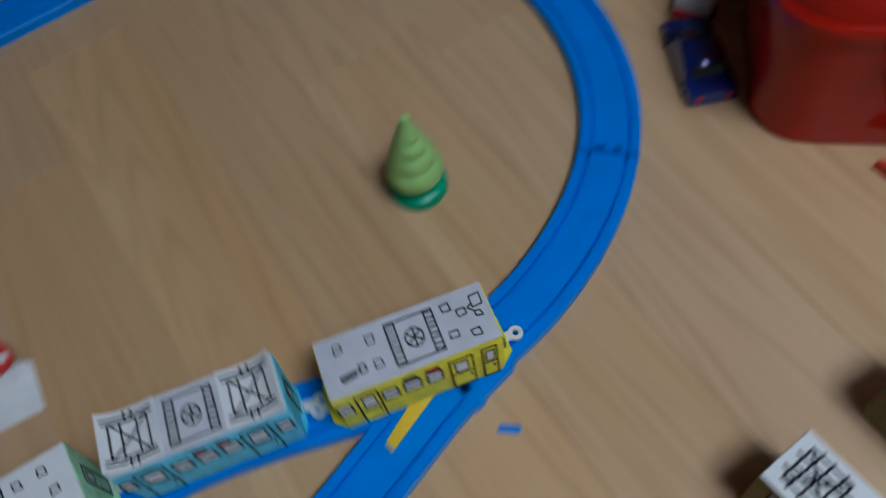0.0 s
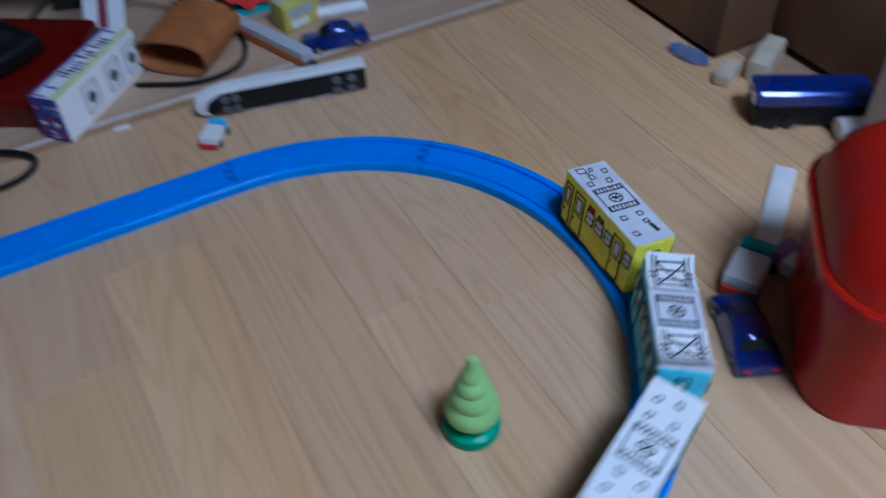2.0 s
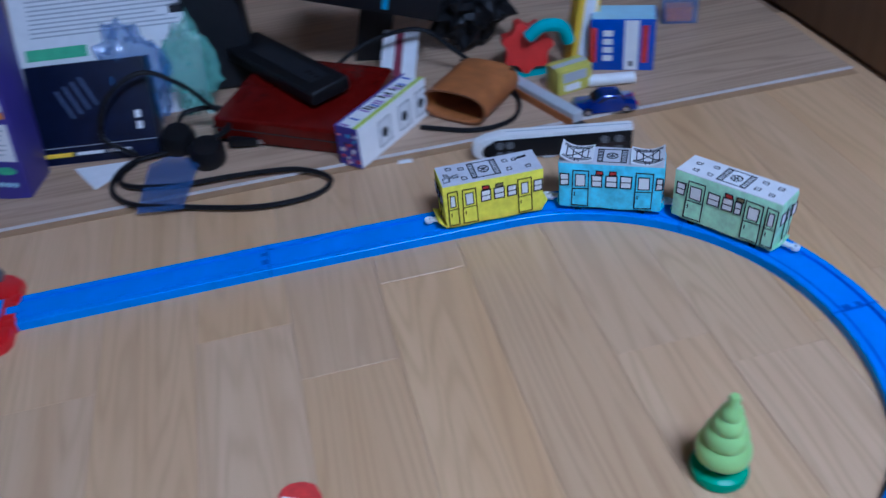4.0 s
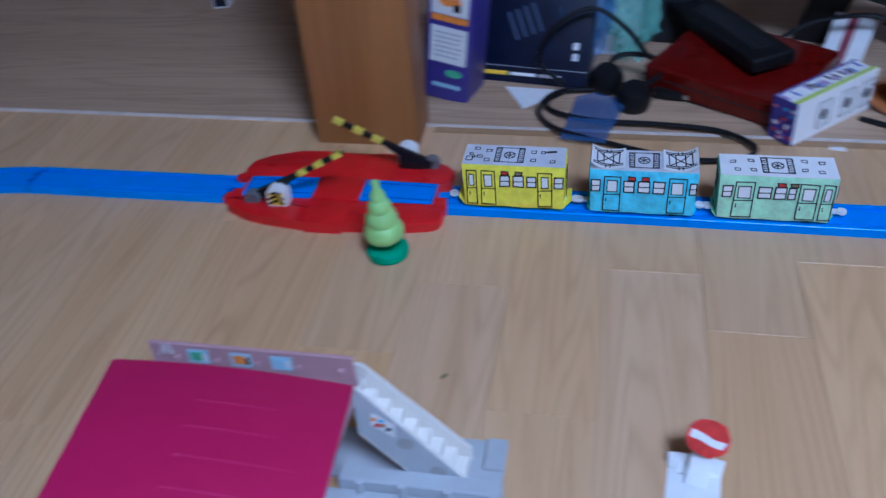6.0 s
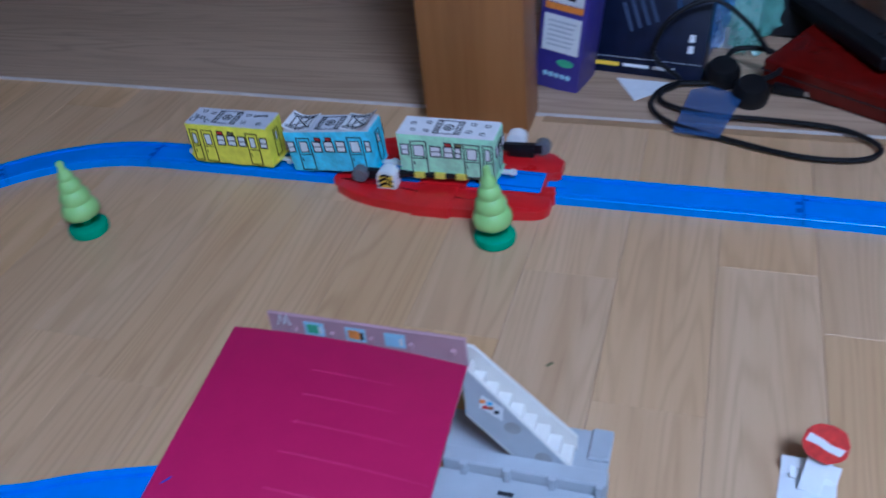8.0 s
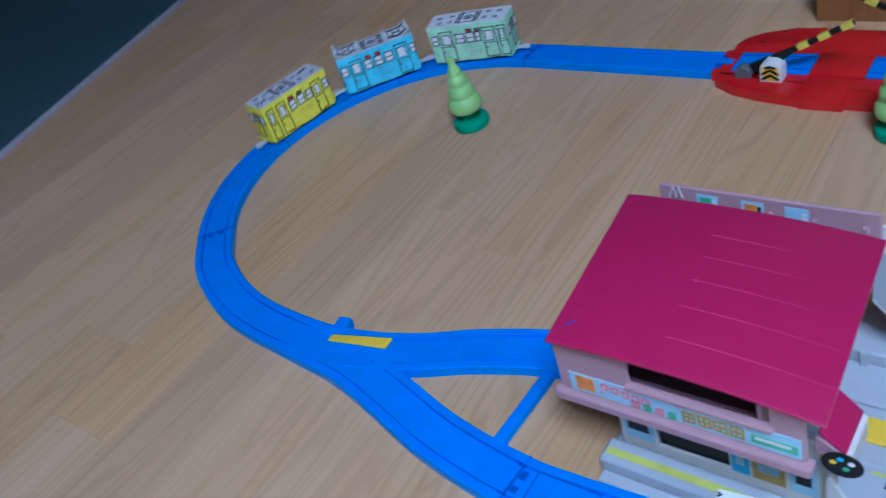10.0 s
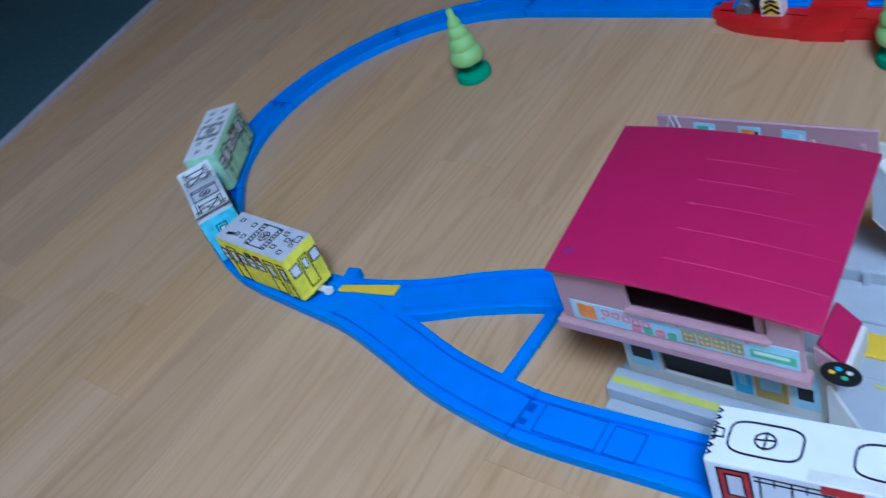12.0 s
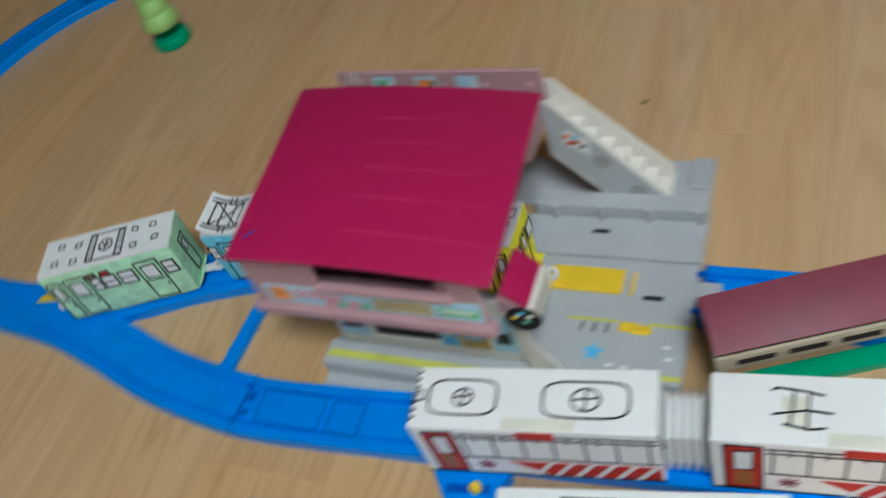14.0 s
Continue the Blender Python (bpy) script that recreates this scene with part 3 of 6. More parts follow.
def barrier(parent_name, m, label):
    """Arm along +x from the pivot with yellow bands and a round counterweight; local x is the arm."""
    ob = thing(parent_name, m, label, "barrier")
    arm = box(-0.012, 0.092, -0.0022, 0.0022, -0.0024, 0.0024, 0.0008)
    join(arm, extrude_poly([(-0.014, -0.005), (0.012, -0.007), (0.034, -0.0022), (0.034, 0.0022), (-0.014, 0.004)], -0.0026, 0.0026), pose(0, 0, 0, 90, 0, 0))
    part("arm", arm, M_black, ob)
    for x in (0.040, 0.060, 0.081):
        part("band", box(x, x + 0.0105, -0.0026, 0.0026, -0.0028, 0.0028, 0.0005), M_band, ob, "yellow band")
    w = lathe([(0, -0.005), (0.0068, -0.005), (0.0078, -0.004), (0.0078, 0.004), (0.0068, 0.005), (0.0045, 0.005), (0.004, 0.0044), (0, 0.0044)], 24)
    part("counterweight", w, M_weight, ob, "grey round counterweight", pose(-0.014, -0.003, 0, 90, 0, 0))
    return ob


def barrier_post(p):
    """White arched housing with black and yellow chevrons on one face."""
    pts = [(-0.0095, 0), (0.0095, 0), (0.0095, 0.013)] + [(0.0095 * math.cos(radians(a)), 0.013 + 0.007 * math.sin(radians(a))) for a in range(15, 180, 15)] + [(-0.0095, 0.013)]
    b = extrude_poly(pts, -0.007, 0.007, 0.001)
    bmesh.ops.transform(b, matrix=Matrix.Rotation(radians(90), 4, "X"), verts=b.verts)
    return part("signal_housing", b, M_white, cr, "white housing with chevrons", pose(*p))


h1 = barrier_post((-0.051, -0.026, 0.0095))
plane_f = lambda u, v, h: (u, -0.0072 - h, v)
part("sign_panel", plate(-0.007, 0.002, 0.007, 0.0155, plane_f), M_ylw, h1)
part("chevron", ink([[(-0.0068, 0.0035), (0, 0.0075), (0.0068, 0.0035)], [(-0.0068, 0.0085), (0, 0.0125), (0.0068, 0.0085)], [(-0.004, 0.0145), (0, 0.016), (0.004, 0.0145)]], lambda u, v, h: (u, -0.0074 - h, v), 0.0024), M_ink, h1)
h2 = barrier_post((0.056, 0.057, 0.0095))
part("pivot_block", box(-0.006, 0.020, -0.016, -0.008, 0.0, 0.012, 0.002), M_black, h2)

# ---------- toy trees ----------


def tree(m, label, tilt):
    t = thing("toy_tree", m, label, "toy tree", "toy trees")
    part("base", lathe([(0, 0), (0.0165, 0), (0.0183, 0.0015), (0.0188, 0.0050), (0.0180, 0.0085), (0.0155, 0.0105), (0.0115, 0.0108), (0.0095, 0.0092), (0, 0.0090)], 40), M_base, t)
    part("trunk", lathe([(0, 0.006), (0.0055, 0.006), (0.0048, 0.012), (0.0048, 0.024), (0, 0.024)], 20), M_base, t, "", pose(0, 0, 0, *tilt))
    prof = [(0, 0.0205), (0.0125, 0.0190), (0.0150, 0.0196), (0.0170, 0.0220), (0.0176, 0.0255), (0.0170, 0.0295), (0.0148, 0.0338), (0.0131, 0.0355), (0.0137, 0.0372), (0.0141, 0.0400), (0.0132, 0.0438), (0.0113, 0.0470), (0.0097, 0.0484), (0.0103, 0.0500), (0.0105, 0.0525), (0.0096, 0.0556), (0.0080, 0.0582), (0.0067, 0.0594), (0.0072, 0.0610), (0.0072, 0.0632), (0.0060, 0.0662), (0.0042, 0.0688), (0.0036, 0.0708), (0.0037, 0.0755), (0.0026, 0.0780), (0, 0.0786)]
    part("crown", lathe(prof, 32), M_leaf, t, "", pose(0, 0, 0, *tilt))
    return t


tree(pose(0.067, -0.0815, 0), "tiered light green plastic toy tree on green base beside the crossing", (2, -2, 0))
tree(pose(-0.321, -0.134, 0), "tiered light green plastic toy tree on green base by the bend", (0, -3, 0))
tree(pose(0.587, -0.318, 0), "tiered light green plastic toy tree on green base inside the loop", (4, -1, 0))

# ---------- paper railcars ----------


def side_plane(s, W, lean):
    return lambda u, v, h: (u, s * (W * (1 - lean * (v - 0.0105) / 0.05) + 0.0003 + h), v)


# along each car from its front: kind, start, end, as shares of its length
CAR_SIDES = {
    "yellow_railcar": [("door", .05, .14), ("door", .19, .325), ("window", .375, .465), ("window", .50, .60), ("window", .635, .72), ("door", .74, .87), ("window", .90, .98)],
    "blue_railcar": [("window", .025, .105), ("door", .14, .295), ("window", .325, .42), ("window", .46, .56), ("window", .60, .695), ("door", .735, .895), ("window", .925, .985)],
    "green_railcar": [("window", .04, .12), ("door", .145, .31), ("window", .345, .455), ("window", .48, .575), ("window", .595, .66), ("door", .69, .845), ("door", .88, .975)],
}
CAR_BOARDS = {"yellow_railcar": (.39, .52), "blue_railcar": (.36, .49), "green_railcar": (.50, .605)}


def railcar(name, L, W, H, body_mat, label, roof_kind):
    """Paper railcar; x is its front. Body, white roof sheet, pen drawings, couplers."""
    c = thing(name, pose(0, 0, 0), label, "toy train", "paper railcars")
    z0 = 0.0112
    b = box(-L / 2, L / 2, -W, W, z0, H, 0.0012)
    bmesh.ops.subdivide_edges(b, edges=[e for e in b.edges if abs(e.verts[0].co.x - e.verts[1].co.x) > 0.05], cuts=9, use_grid_fill=True)
    lean = 0.03
    for v in b.verts:
        v.co.y *= 1 - lean * (v.co.z - z0) / 0.05
        v.co.z += 0.0005 * math.sin(v.co.x * 160) + (0.0004 if v.co.y > 0 else 0)
        if v.co.z < z0 + 0.004:
            v.co.x *= 0.965
            v.co.y *= 0.96
    part("body", b, body_mat, c)
    part("chassis", box(-L / 2 + 0.008, L / 2 - 0.008, -0.0115, 0.0115, 0.0080, z0 + 0.002, 0.001), M_black, c)
    for x in (-L * 0.3, L * 0.3):
        for s in (-1, 1):
            part("wheel", lathe([(0, -0.0012), (0.0034, -0.0012), (0.0037, 0), (0.0034, 0.0012), (0, 0.0012)], 18), M_black, c, "", pose(x, s * 0.0115, 0.0092, 90, 0, 0))
    for s in (-1, 1):
        hk = box(0, 0.011, -0.0028, 0.0028, 0.012, 0.0142, 0.0006)
        join(hk, lathe([(0.0018, 0.012), (0.0042, 0.012), (0.0042, 0.0146), (0.0018, 0.0146), (0.0018, 0.012)], 16), pose(0.0125, 0, 0.0))
        part("coupler", hk, M_white, c, "white plastic coupler hook", pose(s * (L / 2 - 0.001), 0, 0, 0, 0, 0 if s > 0 else 180))
    # roof sheet, a little wavy
    rs = box(-L / 2 + 0.0008, L / 2 - 0.0008, -W * 0.975, W * 0.975, H + 0.0004, H + 0.0011)
    roof = part("roof", rs, M_roofpaper if name != "green_railcar" else M_paper, c, "white paper roof with pen drawing")
    top = lambda u, v, h: (u, v, H + 0.0011 + h)
    PX = L / 2 - 0.0155
    curl = lambda u: 0.0016 + 0.0060 * max(0.0, (abs(u) - PX) / 0.0145) ** 2 + 0.0022 * max(0.0, (PX - abs(u)) / 0.0145) ** 2
    if roof_kind == "pantograph":
        for x in (-PX, PX):
            f = box(x - 0.0145, x + 0.0145, -W * 0.95, W * 0.95, H, H + 0.0005)
            bmesh.ops.subdivide_edges(f, edges=f.edges[:], cuts=7, use_grid_fill=True)
            for v in f.verts:
                v.co.z += curl(v.co.x) - 0.0005
            part("pantograph_sheet", f, M_paper, roof, "curled white paper strip with pen drawing")
    hiT = lambda u, v, h: (u, v, H + curl(u) + h)
    fc = 0.0045 if name == "yellow_railcar" else 0.0
    fan = [rect(fc - 0.0125, -0.0118, fc + 0.0125, 0.0118), [(fc - 0.008, -0.0115), (fc - 0.0078, 0.0115)], [(fc + 0.008, -0.0115), (fc + 0.0082, 0.0115)], ring(fc, 0, 0.0048, 0.0052), [(fc - 0.0042, -0.003), (fc + 0.0042, 0.003)], [(fc - 0.004, 0.003), (fc + 0.0045, -0.003)], [(fc, -0.005), (fc + 0.0004, 0.005)]]
    for k in range(8):
        y = -0.0105 + k * 0.003
        fan += [[(fc - 0.0122, y), (fc - 0.0082, y + rnd.uniform(-0.0006, 0.0006))], [(fc + 0.0083, y), (fc + 0.0122, y + rnd.uniform(-0.0006, 0.0006))]]
    pen("fan_stroke", fan, top, 0.0009, c)
    if roof_kind == "vents":
        vents = [(-0.034, 0.0085), (-0.017, 0.0075), (-0.0165, -0.0065), (0.024, 0.009), (0.0235, -0.0065), (0.031, 0.0035), (0.0345, -0.0095)]
        if name == "green_railcar":
            vents = [(-0.034, 0.008), (-0.036, -0.006), (-0.021, 0.006), (-0.022, -0.008), (0.020, 0.008), (0.021, -0.007), (0.033, 0.008), (0.036, -0.004)]
        for x, y in vents:
            part("vent_drawing", ink([rect(x - 0.0021, y - 0.0019, x + 0.0021, y + 0.0019)], top, 0.00075), M_ink, c)
        if name == "yellow_railcar":
            part("bold_mark", ink([[(-0.036, -0.0082), (-0.0295, -0.0072)]], top, 0.0030), M_ink, c)
            part("bold_mark", ink([[(-0.029, -0.0066), (-0.0268, -0.0064)]], top, 0.0014), M_ink, c)
            part("bold_mark", ink([rect(-0.0262, -0.0078, -0.0228, -0.0042)], top, 0.0009), M_ink, c)
            pen("vent_drawing", [rect(0.0375, 0.004, 0.0425, 0.0105), rect(0.0375, -0.0015, 0.0405, 0.0015), [(0.0375, 0.0015), (0.0345, 0.0045), (0.0375, 0.0065)]], top, 0.00075, c)
    else:
        for x in (-PX, PX):
            st = [rect(x - 0.0095, -0.0095, x + 0.0095, 0.0095), [(x - 0.0095, -0.0095), (x + 0.0095, 0.0095)], [(x - 0.0095, 0.0095), (x + 0.0095, -0.0095)],
                  [(x - 0.004, -0.0095), (x - 0.0043, 0.0095)], [(x + 0.004, -0.0095), (x + 0.0038, 0.0095)],
                  [(x - 0.0125, 0.0118), (x + 0.0125, 0.0122)], [(x - 0.0125, -0.0122), (x + 0.0125, -0.0118)], [(x - 0.012, 0.0092), (x + 0.012, 0.0098)], [(x - 0.012, -0.0098), (x + 0.012, -0.0092)],
                  [(x - 0.0018, -0.0142), (x - 0.0018, -0.0092)], [(x + 0.0018, -0.0142), (x + 0.0018, -0.0092)], [(x - 0.0018, 0.0092), (x - 0.0018, 0.0142)], [(x + 0.0018, 0.0092), (x + 0.0018, 0.0142)]]
            fine = []
            for q in st:
                fine.append([(a[0] + (d[0] - a[0]) * k / 4, a[1] + (d[1] - a[1]) * k / 4) for a, d in zip(q, q[1:]) for k in range(4)] + [q[-1]])
            pen("pantograph_stroke", fine, hiT, 0.0010, c)
    # sides: drawn doors and windows
    zt, zb = H - 0.0075, z0 + 0.0035
    for s in (-1, 1):
        P = side_plane(s, W, lean)
        for kind, f0, f1 in CAR_SIDES[name]:
            x1, x0 = L / 2 - f0 * L, L / 2 - f1 * L
            if kind == "door":
                g = min(0.0028, (x1 - x0) * 0.24)
                d = part("door", plate(x0, zb, x1, zt + 0.0015, P, 0.0001), body_mat, c)
                part("outline", ink([rect(x0, zb, x1, zt + 0.0015)], P, 0.0009, 0.0004), M_ink, d)
                part("door_rail", ink([[(x0 + 0.0004, zb + 0.0170), (x1 - 0.0004, zb + 0.0164)]], P, 0.0008, 0.0004), M_ink, d)
                part("door_handle", ink([[(x1 - 0.0022, zb + 0.0095), (x1 - 0.0022, zb + 0.0125)]], P, 0.0009, 0.0004), M_ink, d)
                part("pane", plate(x0 + g, zt - 0.0140, x1 - g, zt - 0.0025, P, 0.0003), M_paper, d)
                part("pane_outline", ink([rect(x0 + g, zt - 0.0140, x1 - g, zt - 0.0025)], P, 0.0008, 0.0005), M_ink, d)
            else:
                w = part("window", plate(x0, zt - 0.0135, x1, zt - 0.0025, P, 0.0003), M_paper, c)
                part("outline", ink([rect(x0, zt - 0.0135, x1, zt - 0.0025)], P, 0.0010, 0.0005), M_ink, w)
                part("sash_line", ink([[(x0, zt - 0.0080), (x1, zt - 0.0083)]], P, 0.0008, 0.0005), M_ink, w)
        for k, f in enumerate(CAR_BOARDS[name]):
            x1 = L / 2 - f * L
            bd = part("destination_board", plate(x1 - 0.0062, zt - 0.0016, x1, zt + 0.0018, P, 0.0004), (M_redink, M_brownpaper)[k] if name != "blue_railcar" else M_redink, c)
            part("outline", ink([rect(x1 - 0.0062, zt - 0.0016, x1, zt + 0.0018)], P, 0.0008, 0.0006), M_ink, bd)
    # ends
    for s in (-1, 1):
        P = lambda u, v, h, s=s: (s * (L / 2 + h + 0.0002), u, v)
        e = part("end_door", plate(-0.0045, zb + 0.004, 0.0045, zt, P, 0.0002), body_mat, c)
        part("outline", ink([rect(-0.0045, zb + 0.004, 0.0045, zt)], P, 0.0009, 0.0004), M_ink, e)
        part("pane", plate(-0.0022, zt - 0.012, 0.0022, zt - 0.003, P, 0.0003), M_paper, e)
        part("pane_outline", ink([rect(-0.0022, zt - 0.012, 0.0022, zt - 0.003)], P, 0.0008, 0.0005), M_ink, e)
        if (s > 0 and name == "yellow_railcar") or (s < 0 and name == "green_railcar"):
            for u in (-0.0105, 0.0105):
                w = part("window", plate(u - 0.0042, zt - 0.012, u + 0.0042, zt - 0.002, P, 0.0003), M_paper, c)
                part("outline", ink([rect(u - 0.0042, zt - 0.012, u + 0.0042, zt - 0.002)], P, 0.0009, 0.0005), M_ink, w)
    # folded tabs turned outwards at the lower edge of the ends
    reach = {"yellow_railcar": 0.0085, "blue_railcar": 0.0035, "green_railcar": 0.0045}[name]
    for s in (-1, 1):
        f = extrude_poly([(-0.001, -W * 0.90), (reach, -W * 0.62), (reach * 0.92, W * 0.70), (-0.001, W * 0.92)], 0, 0.0006)
        part("folded_tab", f, body_mat, c, "", pose(s * (L / 2 - 0.0012), 0, 0.0122, 0, -38, 0 if s > 0 else 180))
    return c


yellow = railcar("yellow_railcar", 0.092, 0.0167, 0.0555, M_yellow, "yellow hand-coloured paper railcar with white roof on the toy track", "vents")
blue = railcar("blue_railcar", 0.092, 0.0167, 0.0555, M_blue, "sky-blue hand-coloured paper railcar with pantographs drawn on the roof", "pantograph")
green = railcar("green_railcar", 0.095, 0.0167, 0.0555, M_green, "pale green hand-coloured paper railcar with white roof on the toy track", "vents")

arm_front = barrier("barrier_arm", pose(-0.066, -0.0205, 0.0195), "black and yellow striped crossing barrier arm")
arm_back = barrier("barrier_arm", pose(0.070, 0.045, 0.02), "black and yellow striped crossing barrier arm")

# ---------- station building ----------
stn = thing("toy_station", pose(0.06, -0.40, 0), "pink toy station with crimson roof, stairs and grey platform", "toy building")
SX, SY = 0.06, -0.40


def sb(x0, x1, y0, y1, z0, z1, bev=0.0006, bm=None):
    return box(x0 - SX, x1 - SX, y0 - SY, y1 - SY, z0, z1, bev, 1, bm)


def front_plane(y):
    return lambda u, v, h: (u - SX, y - SY - h, v)


def up_plane(z):
    return lambda u, v, h: (u - SX, v - SY, z + h)


# deck
part("deck", sb(-0.002, 0.200, -0.445, -0.405, 0, 0.0085, 0.001), M_grey, stn)
part("track_bed", sb(0.016, 0.200, -0.4044, -0.3645, 0, 0.0072, 0.001), M_grey, stn)
part("deck", sb(-0.002, 0.200, -0.364, -0.334, 0, 0.0085, 0.001), M_grey, stn)
part("deck", sb(0.075, 0.198, -0.3212, -0.280, 0, 0.004, 0.001), M_grey, stn)
part("platform_wall", sb(0.095, 0.200, -0.3335, -0.3215, 0, 0.017, 0.001), M_grey, stn)
for x in (0.110, 0.138, 0.167, 0.196):
    part("post", sb(x - 0.0022, x + 0.0022, -0.3375, -0.3338, 0.004, 0.0195, 0.0006), M_grey, stn)
part("corner_block", sb(0.184, 0.198, -0.306, -0.2805, 0.004, 0.0075, 0.001), M_grey, stn)
# front platform
part("front_platform", sb(-0.002, 0.130, -0.4625, -0.4455, 0, 0.0145, 0.001), M_grey, stn)
part("front_step", sb(0.0, 0.200, -0.4715, -0.463, 0, 0.006, 0.0008), M_grey, stn)
M_lime = mat("lime_line", (0.62, 0.62, 0.10), 0.5)
part("platform_line", plate(0.0, -0.4575, 0.128, -0.4525, up_plane(0.0146)), M_lime, stn)
for a, b in ((0.134, 0.162), (0.178, 0.201)):
    part("platform_line", plate(a, -0.4105, b, -0.4085, up_plane(0.0086)), M_lime, stn)
part("platform_line", plate(0.19, -0.443, 0.2, -0.440, up_plane(0.0086)), M_lime, stn)
part("stop_lever", sb(0.117, 0.160, -0.391, -0.374, 0.0073, 0.0105, 0.001), M_ylw, stn, "yellow plastic stop plate")
part("stop_lever", sb(0.1645, 0.1665, -0.391, -0.375, 0.0073, 0.0095, 0.0004), M_ylw, stn)
part("rail_tab", sb(0.2002, 0.2130, -0.3905, -0.3785, 0.0060, 0.0098, 0.0006), M_grey, stn)
part("turn_knob", sb(0.163, 0.174, -0.416, -0.4095, 0.0086, 0.0100, 0.0006), M_ylw, stn, "yellow knob")
part("turn_knob", sb(0.169, 0.181, -0.4175, -0.4115, 0.0087, 0.0118, 0.0015), M_ylw, stn, "yellow knob")
for x in (0.142, 0.149, 0.156):
    part("groove", plate(x, -0.4175, x + 0.0012, -0.4115, up_plane(0.0086)), M_dark, stn)
part("groove", plate(0.1345, -0.3475, 0.1445, -0.3445, up_plane(0.0086)), M_grayd, stn)
part("groove", plate(0.172, -0.3925, 0.183, -0.3895, up_plane(0.0073)), M_grayd, stn)
star = []
for k in range(10):
    r = 0.0062 if k % 2 == 0 else 0.0030
    star.append((0.152 - SX + r * math.sin(k * math.pi / 5), -0.4305 - SY + r * math.cos(k * math.pi / 5)))
part("star_sticker", extrude_poly(star, 0.0085, 0.0089), M_starblue, stn, "light blue star sticker")
for x, y in ((0.188, -0.424), (0.190, -0.431), (0.160, -0.4385), (0.168, -0.439), (0.176, -0.4395)):
    part("floor_mark", plate(x, y, x + 0.004, y + 0.002, up_plane(0.0086)), M_white, stn)

# room shade behind the window painted in: dark brown instead of the shell's pink
M_inside = mat("interior_shade_brown", (0.045, 0.022, 0.020), 0.6)
# upper storey: pink shell with a long window, open below for the train
part("front_wall", sb(-0.014, 0.030, -0.4615, -0.459, 0.0726, 0.110), M_pink, stn)
part("front_wall", sb(0.102, 0.1185, -0.4615, -0.459, 0.0726, 0.110), M_pink, stn)
part("front_wall", sb(0.030, 0.102, -0.4615, -0.459, 0.0726, 0.0905), M_pink, stn)
part("window_sill", sb(0.028, 0.104, -0.4642, -0.4586, 0.0888, 0.0922, 0.0008), M_pink, stn, "pink moulded window sill")
part("ledge", sb(-0.018, 0.1215, -0.4655, -0.4575, 0.0655, 0.0725, 0.001), M_pink, stn)
part("floor_slab", sb(-0.014, 0.1010, -0.4572, -0.312, 0.0635, 0.0702), M_pink, stn)
part("shaded_inner_wall", sb(-0.010, 0.0948, -0.4405, -0.438, 0.0703, 0.108), M_inside, stn)
part("side_wall", sb(-0.0145, -0.012, -0.4585, -0.352, 0.0703, 0.110), M_pink, stn)
part("side_wall", sb(0.0950, 0.0975, -0.4585, -0.3547, 0.0703, 0.110), M_pink, stn)
part("back_wall", sb(-0.012, 0.1045, -0.3545, -0.352, 0.0703, 0.110), M_pink, stn)
part("walkway", sb(-0.018, 0.1100, -0.3515, -0.3145, 0.0703, 0.084), M_pink, stn)
pw = part("parapet", sb(-0.0190, 0.1120, -0.3142, -0.3115, 0.0703, 0.106), M_pink, stn)
for x in (-0.002, 0.024, 0.050, 0.076, 0.103):
    part("bracket", sb(x, x + 0.003, -0.3175, -0.3144, 0.094, 0.0975, 0.0004), M_pink, stn)
for k, (x, mt) in enumerate(((0.006, M_greenprint), (0.034, M_orange), (0.060, M_sticker))):
    s = part("sticker", plate(x, 0.0915, x + 0.0135, 0.1025, front_plane(-0.3143)), M_sticker, stn, "small square picture sticker")
    part("print", plate(x + 0.002, 0.0935, x + 0.0095, 0.1005, front_plane(-0.3146)), mt, s)
    part("print", plate(x + 0.0098, 0.0935, x + 0.012, 0.0995, front_plane(-0.3146)), (M_white, M_dark, M_white)[k], s)
part("beam_hook", tube([(-0.010 - SX, -0.318 - SY, 0.100), (-0.008 - SX, -0.317 - SY, 0.108), (-0.006 - SX, -0.317 - SY, 0.100), (-0.004 - SX, -0.317 - SY, 0.108), (-0.002 - SX, -0.317 - SY, 0.100)], 0.0006, 6), M_white, stn)

# sign strip
M_ochre = mat("ochre_print", (0.50, 0.34, 0.05), 0.4)
sp = part("sign_strip", plate(-0.007, 0.0740, 0.1165, 0.0885, front_plane(-0.4616), 0.0003), M_sticker, stn, "pale blue picture sign strip")
fp2 = front_plane(-0.4620)
part("print", plate(-0.003, 0.0765, 0.008, 0.0870, fp2), M_orange, sp)
for k in range(5):
    x = 0.013 + k * 0.0058
    part("print", ink([rect(x, 0.0820 - 0.0006 * k, x + 0.0036, 0.0860 - 0.0006 * k)], fp2, 0.0011), M_pinkprint, sp)
for k in range(4):
    x = 0.030 + k * 0.0068
    part("print", ink([rect(x, 0.0757, x + 0.0036, 0.0797), [(x + 0.0018, 0.0757), (x + 0.0018, 0.0797)]], fp2, 0.0011), M_greenprint if k % 2 else M_pinkprint, sp)
for k in range(4):
    x = 0.0585 + k * 0.0082
    part("print", ink([rect(x, 0.0770, x + 0.0058, 0.0840), [(x, 0.0805), (x + 0.0058, 0.0805)], [(x + 0.0029, 0.0770), (x + 0.0029, 0.0840)]], fp2, 0.0013), M_ochre, sp)
part("print", plate(0.093, 0.0770, 0.115, 0.0830, fp2), M_greenprint, sp)
